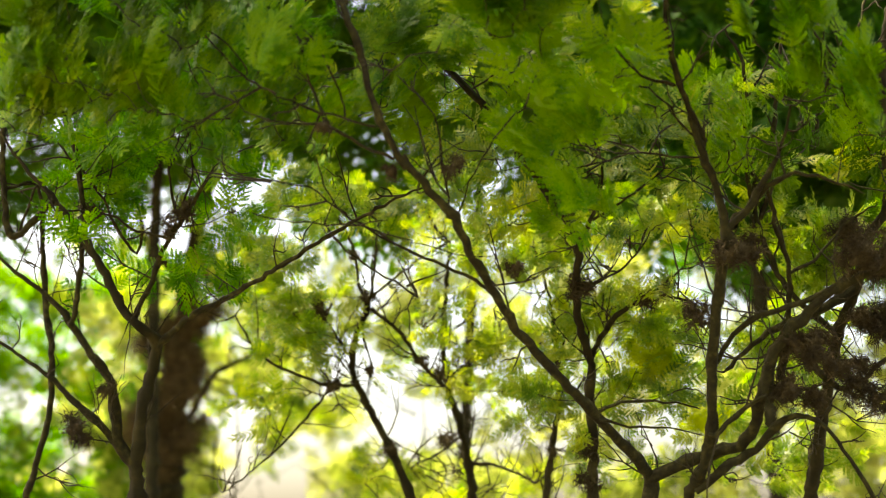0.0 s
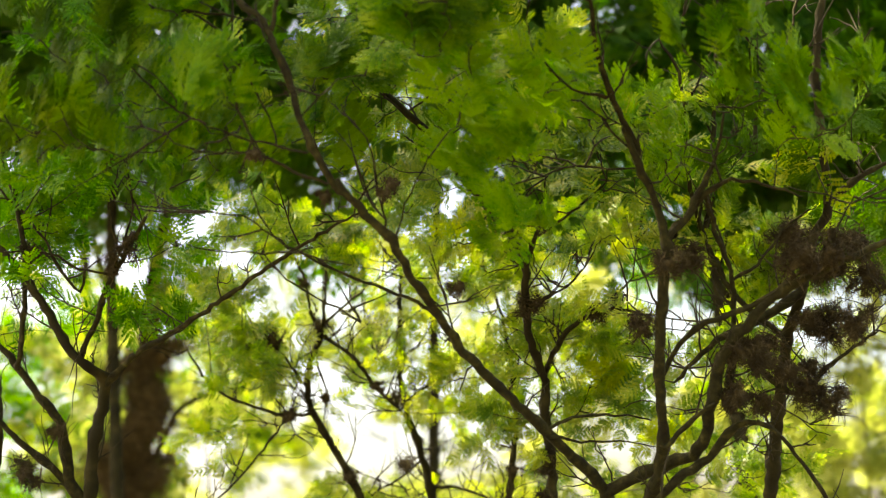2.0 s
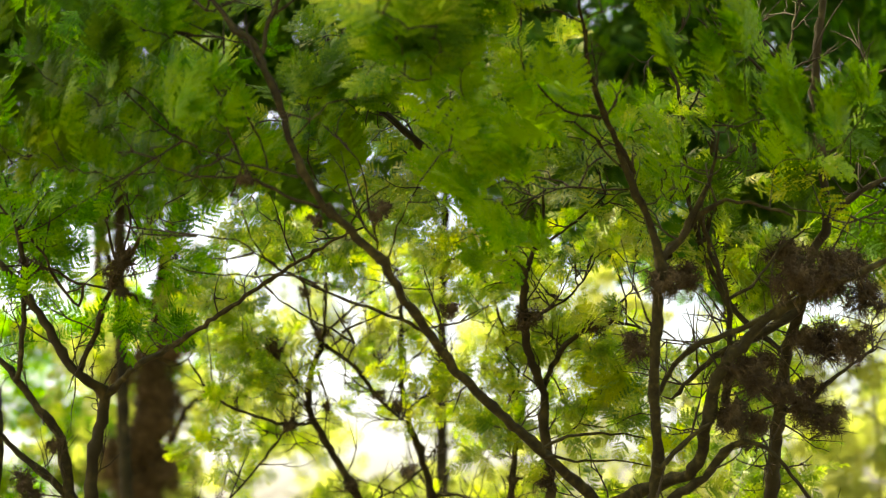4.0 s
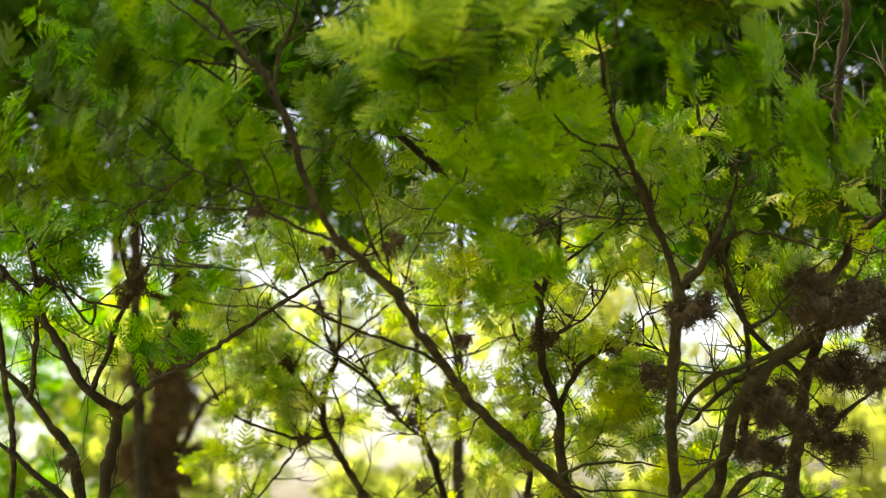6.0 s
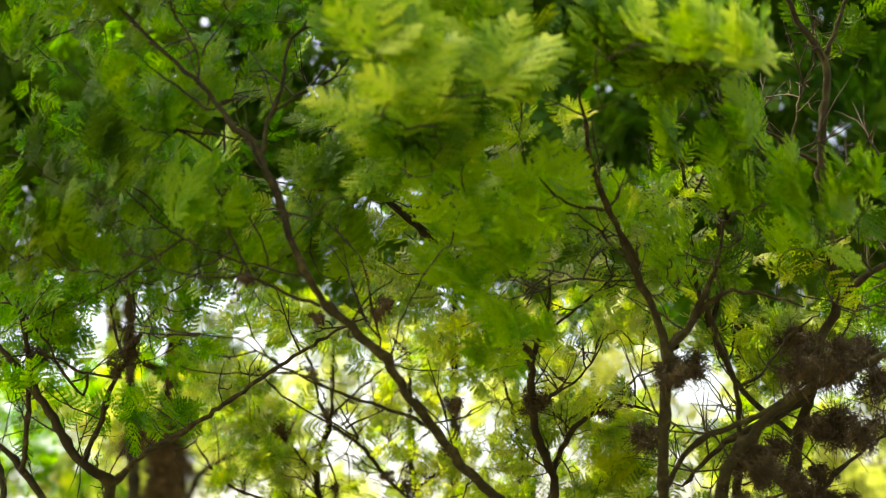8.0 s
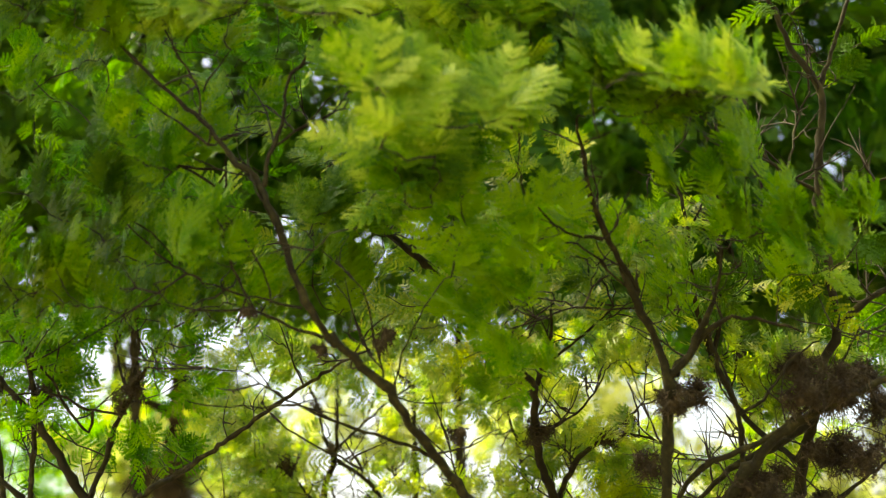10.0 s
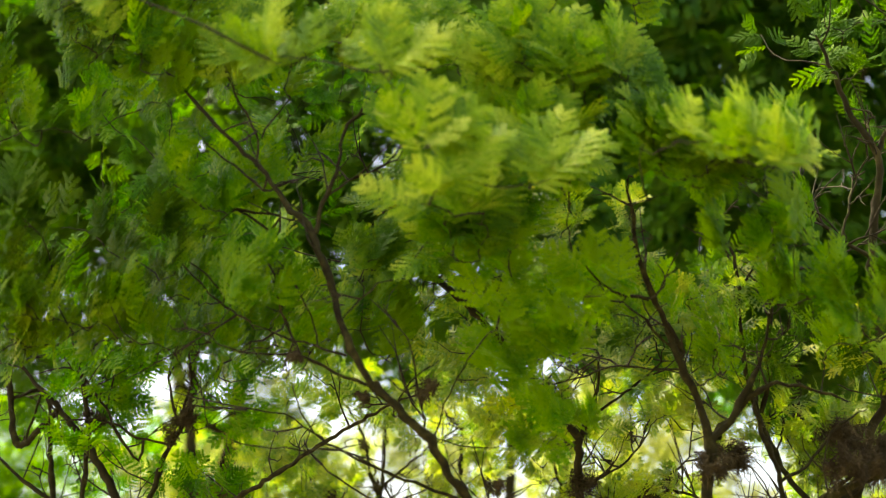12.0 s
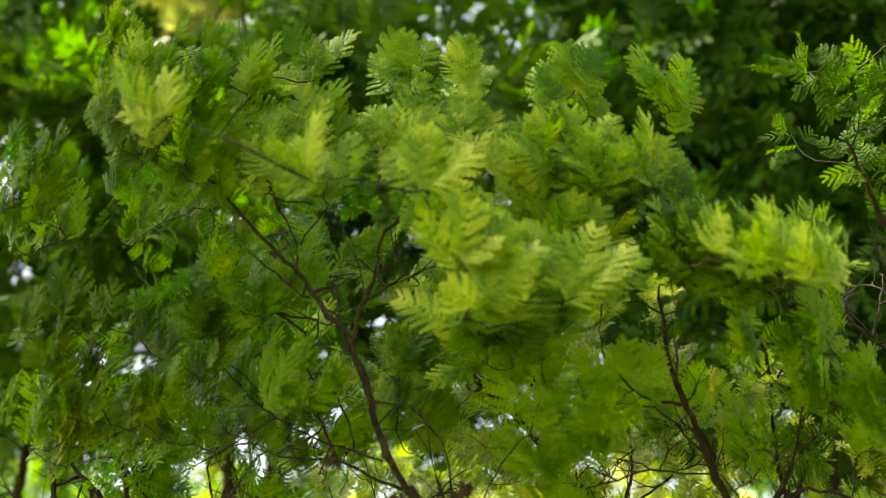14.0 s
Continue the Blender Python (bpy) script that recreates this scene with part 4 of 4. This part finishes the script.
limb(forked_tree, "limb", [(-1.48, 6.13, 2.23, 0.0294), (-1.55, 6.11, 2.30, 0.0279), (-1.58, 6.04, 2.58, 0.0212), (-1.65, 6.00, 2.70, 0.0181), (-1.79, 5.95, 2.91, 0.0148), (-1.90, 5.92, 3.02, 0.0112), (-2.10, 5.88, 3.19, 0.0066), (-2.22, 5.83, 3.38, 0.0032)])
limb(forked_tree, "limb", [(-1.54, 6.12, 2.28, 0.0198), (-1.63, 6.08, 2.40, 0.0181), (-1.76, 6.06, 2.51, 0.0148), (-1.88, 6.03, 2.64, 0.0105), (-2.08, 5.99, 2.78, 0.0066), (-2.23, 5.95, 2.95, 0.0032)])
limb(forked_tree, "limb", [(-1.24, 5.70, 3.24, 0.0048), (-1.13, 5.58, 3.47, 0.0047), (-1.15, 5.53, 3.67, 0.0028)])
limb(forked_tree, "limb", [(-2.03, 5.74, 3.48, 0.0076), (-1.94, 5.93, 3.54, 0.0076), (-1.93, 6.00, 3.28, 0.0118), (-1.92, 6.07, 2.99, 0.0144), (-1.87, 6.04, 2.71, 0.0142), (-1.89, 6.10, 2.45, 0.0133), (-1.98, 6.17, 2.16, 0.0150), (-2.06, 6.24, 1.88, 0.0150), (-2.02, 6.37, 1.38, 0.0188), (-1.85, 6.44, 0.87, 0.0239)])
limb(forked_tree, "limb", [(-1.79, 5.71, 3.41, 0.0148), (-2.01, 5.80, 3.26, 0.0148), (-2.04, 5.72, 3.56, 0.0130), (-2.02, 5.63, 3.92, 0.0099), (-1.96, 5.57, 4.18, 0.0066)])
limb(forked_tree, "limb", [(-1.77, 5.96, 2.88, 0.0115), (-1.73, 5.89, 2.89, 0.0115), (-1.67, 5.77, 3.35, 0.0115), (-1.73, 5.68, 3.74, 0.0130), (-1.86, 5.60, 4.05, 0.0099)])
limb(forked_tree, "limb", [(-2.01, 5.80, 3.26, 0.0066), (-1.98, 5.80, 3.26, 0.0066), (-1.93, 5.76, 3.38, 0.0058), (-1.89, 5.74, 3.48, 0.0040)])
limb(forked_tree, "limb", [(-1.38, 5.71, 3.24, 0.0065), (-1.41, 5.75, 3.15, 0.0065), (-1.49, 5.71, 3.25, 0.0065), (-1.57, 5.65, 3.42, 0.0054), (-1.69, 5.59, 3.57, 0.0052), (-1.79, 5.55, 3.68, 0.0031)])
limb(forked_tree, "limb", [(-1.26, 5.73, 3.21, 0.0065), (-1.41, 5.71, 3.25, 0.0054), (-1.53, 5.68, 3.32, 0.0052), (-1.77, 5.67, 3.34, 0.0031)])
limb(forked_tree, "limb", [(-1.20, 5.71, 3.26, 0.0054), (-1.24, 5.66, 3.42, 0.0052), (-1.24, 5.61, 3.54, 0.0039), (-1.19, 5.57, 3.66, 0.0026)])
clump(forked_tree, (-1.38, 5.74, 3.67), (0.63, 0.60, 0.29), 18)
clump(forked_tree, (-1.66, 6.09, 3.15), (0.27, 0.60, 0.25), 4)
clump(forked_tree, (-1.06, 5.80, 3.04), (0.18, 0.40, 0.13), 4)
clump(forked_tree, (-1.13, 5.62, 4.09), (0.84, 0.50, 0.34), 18)
clump(forked_tree, (-1.31, 5.52, 4.71), (0.71, 0.40, 0.54), 20)
clump(forked_tree, (-0.57, 5.68, 4.89), (0.56, 0.40, 0.39), 14)
clump(forked_tree, (-1.55, 5.89, 3.64), (0.40, 0.30, 0.16), 8)
clump(forked_tree, (-0.98, 6.17, 3.48), (0.30, 0.30, 0.12), 6)
clump(forked_tree, (-1.62, 6.00, 3.47), (0.28, 0.20, 0.10), 7, whole=True)
clump(forked_tree, (-1.22, 6.29, 3.16), (0.10, 0.10, 0.08), 3, whole=True)
finish_tree(forked_tree, TOOTHED, LEAF_NEAR, 160, 80, many=(5, 9))

# ---- the tree with tangled limbs ----
tangled_tree = tree(2.3, 6.2, "dark tangled tree laden with wiry air plants")
limb(tangled_tree, "trunk", [(1.62, 6.48, 1.20, 0.0460), (1.69, 6.07, 2.05, 0.0308), (1.73, 5.66, 2.62, 0.0239), (1.76, 5.38, 2.82, 0.0211), (1.82, 5.31, 3.03, 0.0191), (1.89, 5.27, 3.16, 0.0172), (1.88, 5.19, 3.39, 0.0172), (1.87, 5.11, 3.62, 0.0181), (1.87, 5.06, 3.75, 0.0172), (1.90, 5.00, 3.93, 0.0162), (1.91, 4.93, 4.12, 0.0153), (1.82, 4.88, 4.28, 0.0115), (1.76, 4.82, 4.44, 0.0096), (1.70, 4.77, 4.59, 0.0057)])
limb(tangled_tree, "limb", [(1.91, 4.94, 4.11, 0.0104), (1.98, 4.89, 4.26, 0.0085), (2.07, 4.82, 4.46, 0.0068), (2.13, 4.76, 4.63, 0.0040)])
limb(tangled_tree, "limb", [(1.87, 5.08, 3.71, 0.0085), (1.75, 5.05, 3.79, 0.0077), (1.70, 5.03, 3.83, 0.0068), (1.58, 4.98, 3.98, 0.0040)])
limb(tangled_tree, "limb", [(1.90, 5.11, 3.62, 0.0085), (2.00, 5.08, 3.71, 0.0077), (2.15, 5.07, 3.74, 0.0047)])
limb(tangled_tree, "limb", [(1.75, 5.04, 3.80, 0.0057), (1.85, 5.06, 4.07, 0.0048), (1.90, 5.03, 4.15, 0.0030)])
limb(tangled_tree, "limb", [(1.70, 5.15, 3.78, 0.0079), (1.72, 5.15, 3.80, 0.0079), (1.66, 5.31, 3.63, 0.0089), (1.65, 5.37, 3.47, 0.0080)])
limb(tangled_tree, "limb", [(1.89, 5.27, 3.16, 0.0153), (1.99, 5.24, 3.25, 0.0134), (2.13, 5.22, 3.31, 0.0096), (2.33, 5.20, 3.38, 0.0036)])
limb(tangled_tree, "limb", [(1.76, 5.38, 2.82, 0.0211), (1.57, 5.42, 2.72, 0.0187), (1.38, 5.44, 2.65, 0.0130), (1.20, 5.48, 2.50, 0.0071)])
limb(tangled_tree, "limb", [(1.47, 5.43, 2.68, 0.0134), (1.54, 5.37, 2.49, 0.0134), (1.68, 5.39, 2.39, 0.0115), (1.83, 5.37, 2.50, 0.0083), (2.02, 5.34, 2.61, 0.0047)])
limb(tangled_tree, "limb", [(1.74, 5.63, 2.65, 0.0135), (1.74, 5.65, 2.67, 0.0135), (1.54, 5.67, 2.89, 0.0125), (1.45, 5.69, 3.16, 0.0115), (1.39, 5.57, 3.34, 0.0101), (1.36, 5.45, 3.51, 0.0095), (1.36, 5.39, 3.69, 0.0083), (1.34, 5.33, 3.87, 0.0071), (1.27, 5.29, 3.98, 0.0038)])
limb(tangled_tree, "limb", [(1.44, 5.68, 3.18, 0.0115), (1.49, 5.62, 3.35, 0.0110), (1.50, 5.57, 3.49, 0.0108), (1.52, 5.50, 3.68, 0.0097), (1.53, 5.44, 3.87, 0.0084), (1.58, 5.36, 4.09, 0.0051)])
limb(tangled_tree, "limb", [(1.70, 5.21, 3.74, 0.0069), (1.76, 5.19, 3.70, 0.0069), (1.70, 5.15, 3.78, 0.0069), (1.60, 5.11, 3.89, 0.0048), (1.52, 5.09, 3.96, 0.0024)])
limb(tangled_tree, "limb", [(1.35, 5.40, 3.66, 0.0050), (1.44, 5.35, 3.82, 0.0038), (1.51, 5.31, 3.94, 0.0025)])
clump(tangled_tree, (1.79, 5.16, 3.32), (0.06, 0.10, 0.07), 2, foliage="yellow")
clump(tangled_tree, (2.16, 5.94, 3.16), (0.18, 0.30, 0.18), 7)
clump(tangled_tree, (1.73, 4.71, 4.88), (0.36, 0.50, 0.27), 10)
clump(tangled_tree, (1.73, 5.08, 3.38), (0.42, 0.50, 0.26), 9)
clump(tangled_tree, (2.06, 5.02, 4.49), (0.39, 0.50, 0.30), 8)
finish_tree(tangled_tree, TOOTHED, LEAF_SHADED, 160, 90, many=(5, 9))

# ---- air plants ----
BROWN_TUFT = "brown spiky air plant tuft on a mossy trunk, lightened against shade"
air_plant(-2.87, 12.55, 4.06, 0.248, 1.6, LIGHTENED_TUFT, BROWN_TUFT)
air_plant(-2.55, 12.46, 3.70, 0.322, 1.8, LIGHTENED_TUFT, BROWN_TUFT)
air_plant(-2.88, 12.57, 3.34, 0.332, 1.8, LIGHTENED_TUFT, BROWN_TUFT)
air_plant(-2.59, 12.63, 3.06, 0.289, 1.6, LIGHTENED_TUFT, BROWN_TUFT)
air_plant(-2.83, 12.70, 2.86, 0.277, 1.4, LIGHTENED_TUFT, BROWN_TUFT)
air_plant(-2.42, 12.45, 4.12, 0.268, 1.6, LIGHTENED_TUFT, BROWN_TUFT)
air_plant(-2.53, 12.58, 3.56, 0.256, 1.4, LIGHTENED_TUFT, BROWN_TUFT)
air_plant(-3.03, 12.74, 3.05, 0.278, 1.4, LIGHTENED_TUFT, BROWN_TUFT)
air_plant(-2.34, 12.41, 4.57, 0.226, 1.4, LIGHTENED_TUFT, BROWN_TUFT)
air_plant(-0.31, 7.00, 2.35, 0.049)
air_plant(-0.13, 6.89, 2.80, 0.043)
air_plant(-0.60, 6.82, 2.66, 0.054)
air_plant(-0.48, 6.75, 3.37, 0.037)
air_plant(0.54, 6.81, 2.29, 0.044)
air_plant(0.59, 6.71, 2.70, 0.042)
air_plant(-0.68, 6.87, 3.08, 0.074)
air_plant(-0.42, 6.85, 3.15, 0.052)
air_plant(-0.02, 7.16, 2.75, 0.070)
air_plant(-0.01, 7.25, 2.39, 0.063)
air_plant(-0.41, 6.95, 2.77, 0.040)
air_plant(0.26, 7.12, 2.91, 0.076)
air_plant(0.63, 5.87, 2.95, 0.079, 1.3)
air_plant(0.54, 5.58, 3.30, 0.082, 1.3)
air_plant(1.07, 4.67, 2.82, 0.072, 1.3)
air_plant(0.95, 5.98, 2.92, 0.064)
air_plant(1.04, 5.87, 2.94, 0.053)
air_plant(0.98, 4.87, 2.62, 0.074, 1.3)
air_plant(1.53, 4.63, 2.78, 0.085, 1.6)
air_plant(1.67, 4.62, 2.80, 0.100, 1.6)
air_plant(1.35, 4.90, 2.49, 0.089, 1.5)
air_plant(1.51, 4.95, 2.43, 0.072, 1.5)
air_plant(1.40, 4.90, 2.51, 0.054, 1.5)
air_plant(1.43, 4.93, 2.44, 0.065, 1.5)
air_plant(1.32, 5.02, 2.35, 0.084, 1.5)
air_plant(1.65, 5.08, 2.64, 0.057, 1.5)
air_plant(1.69, 5.15, 2.64, 0.071, 1.5)
air_plant(1.53, 5.25, 2.57, 0.077, 1.5)
air_plant(1.75, 5.18, 2.32, 0.075, 1.5)
air_plant(1.72, 5.26, 2.48, 0.065, 1.5)
air_plant(1.69, 5.21, 2.39, 0.096, 1.5)
air_plant(1.42, 5.04, 2.32, 0.066, 1.5)
air_plant(1.31, 4.93, 2.35, 0.054, 1.5)
air_plant(1.79, 4.83, 2.57, 0.090, 1.6)
air_plant(1.68, 5.10, 2.96, 0.075, 1.5)
air_plant(1.74, 5.09, 2.86, 0.072, 1.5)
air_plant(1.78, 5.10, 2.86, 0.081, 1.5)
air_plant(1.81, 4.82, 2.89, 0.094, 1.5)
air_plant(1.75, 4.94, 2.84, 0.083, 1.5)
air_plant(1.89, 4.95, 2.77, 0.087, 1.5)
air_plant(1.58, 4.91, 2.94, 0.078, 1.4)
air_plant(0.26, 4.68, 2.78, 0.042)
air_plant(0.67, 6.25, 2.26, 0.071)
air_plant(0.68, 6.30, 2.08, 0.076)
air_plant(-1.72, 5.99, 2.38, 0.088, 1.3)
air_plant(-1.58, 5.94, 2.55, 0.052)
air_plant(-1.18, 5.62, 3.32, 0.076)
air_plant(-0.40, 4.21, 3.20, 0.033)
air_plant(0.04, 4.36, 3.08, 0.052)
air_plant(-0.18, 4.32, 3.06, 0.032)
air_plant(1.14, 4.78, 2.85, 0.085, 1.5)
air_plant(1.78, 5.23, 2.65, 0.114, 1.4)
air_plant(-1.65, 5.78, 3.35, 0.069)
air_plant(-1.24, 5.71, 3.25, 0.057)

# ---- the wood behind ----
def far_tree(x, y, height, spread_r, low, count, seed, label, group, size=1.7, dense=9, mat=LEAF_FAR, whole=False):
    """A whole tree further off: trunk, limbs and a crown of uneven clumps with openings."""
    rng = np.random.RandomState(seed)
    t = tree(x, y, label, group)
    lean = rng.normal(0, 0.25, 2)
    top = np.array([x + lean[0], y + lean[1], height * 0.80])
    fork = np.array([x + lean[0] * 0.4, y + lean[1] * 0.4, low * 0.8 + 0.4])
    thick = 0.0046 * height
    limb(t, "trunk", [(x, y, -0.2, thick * 1.3), (x, y, fork[2] * 0.4, thick), (*fork, thick * 0.8), (*((fork + top) / 2 + [0.15, 0, 0]), thick * 0.5), (*top, thick * 0.2)], 8)
    for k in range(9):
        a = rng.uniform(0, 6.28)
        s = fork + (top - fork) * rng.uniform(0, 0.85)
        e = s + np.array([math.cos(a), math.sin(a), 0]) * spread_r * rng.uniform(0.5, 0.85) + [0, 0, rng.uniform(0.2, 0.22 * height)]
        m = (s + e) / 2 + [0, 0, -0.2] + rng.normal(0, 0.15, 3)
        limb(t, "limb", [(*s, thick * 0.45), (*m, thick * 0.3), (*e, 0.012)], 6)
    for k in range(count):
        a = rng.uniform(0, 6.28)
        h = rng.uniform(low, height)
        w = spread_r * math.sin(math.pi * (0.14 + 0.76 * (h - low) / (height - low))) ** 0.6
        rr = w * math.sqrt(rng.uniform(0.1, 1))
        s = rng.uniform(0.35, 0.75)
        clump(t, (x + math.cos(a) * rr, y + math.sin(a) * rr, h), (s, s, s * 0.6), int(dense * rng.uniform(0.6, 1.3)), 0.1, whole)
    finish_tree(t, PLAIN, mat, twig_sides=3, size=size, many=(4, 7))


TALL, TALL_GROUP = "tall tree with a dense crown, shade put into its dark green", "tall trees behind"
far_tree(-4.9, 11.6, 12.5, 2.0, 5.0, 80, 1, TALL, TALL_GROUP, 2.3, 8, LEAF_TALL_SHADED)
far_tree(-2.5, 11.0, 12.5, 2.0, 5.6, 80, 2, TALL, TALL_GROUP, 2.3, 8, LEAF_TALL_SHADED)
far_tree(0.1, 11.8, 12.5, 2.0, 5.0, 80, 3, TALL, TALL_GROUP, 2.3, 8, LEAF_TALL_SHADED)
far_tree(2.75, 11.0, 12.5, 2.0, 4.6, 80, 4, TALL, TALL_GROUP, 2.3, 8, LEAF_TALL_SHADED)
far_tree(4.5, 11.2, 12.5, 2.0, 4.2, 80, 5, TALL, TALL_GROUP, 2.3, 8, LEAF_TALL_SHADED)
far_tree(3.4, 13.4, 13.0, 2.0, 4.8, 56, 8, TALL, TALL_GROUP, 2.3, 9, LEAF_TALL_SHADED)
far_tree(6.8, 12.0, 12.5, 2.0, 4.0, 44, 6, TALL, TALL_GROUP, 2.3, 8, LEAF_TALL_SHADED)
far_tree(-7.2, 12.2, 12.5, 2.0, 4.5, 44, 7, TALL, TALL_GROUP, 2.3, 8, LEAF_TALL_SHADED)

# Unseen trees, added left of the view to keep sun off the crowns.
ADDED_SHADE = "unseen tall leafy tree added to cast shade on the near crowns"
far_tree(-4.6, 5.0, 12.3, 2.1, 6.0, 88, 41, ADDED_SHADE, "", 1.8)
far_tree(-6.0, 7.2, 10.8, 1.5, 7.8, 24, 42, ADDED_SHADE, "", 1.8)

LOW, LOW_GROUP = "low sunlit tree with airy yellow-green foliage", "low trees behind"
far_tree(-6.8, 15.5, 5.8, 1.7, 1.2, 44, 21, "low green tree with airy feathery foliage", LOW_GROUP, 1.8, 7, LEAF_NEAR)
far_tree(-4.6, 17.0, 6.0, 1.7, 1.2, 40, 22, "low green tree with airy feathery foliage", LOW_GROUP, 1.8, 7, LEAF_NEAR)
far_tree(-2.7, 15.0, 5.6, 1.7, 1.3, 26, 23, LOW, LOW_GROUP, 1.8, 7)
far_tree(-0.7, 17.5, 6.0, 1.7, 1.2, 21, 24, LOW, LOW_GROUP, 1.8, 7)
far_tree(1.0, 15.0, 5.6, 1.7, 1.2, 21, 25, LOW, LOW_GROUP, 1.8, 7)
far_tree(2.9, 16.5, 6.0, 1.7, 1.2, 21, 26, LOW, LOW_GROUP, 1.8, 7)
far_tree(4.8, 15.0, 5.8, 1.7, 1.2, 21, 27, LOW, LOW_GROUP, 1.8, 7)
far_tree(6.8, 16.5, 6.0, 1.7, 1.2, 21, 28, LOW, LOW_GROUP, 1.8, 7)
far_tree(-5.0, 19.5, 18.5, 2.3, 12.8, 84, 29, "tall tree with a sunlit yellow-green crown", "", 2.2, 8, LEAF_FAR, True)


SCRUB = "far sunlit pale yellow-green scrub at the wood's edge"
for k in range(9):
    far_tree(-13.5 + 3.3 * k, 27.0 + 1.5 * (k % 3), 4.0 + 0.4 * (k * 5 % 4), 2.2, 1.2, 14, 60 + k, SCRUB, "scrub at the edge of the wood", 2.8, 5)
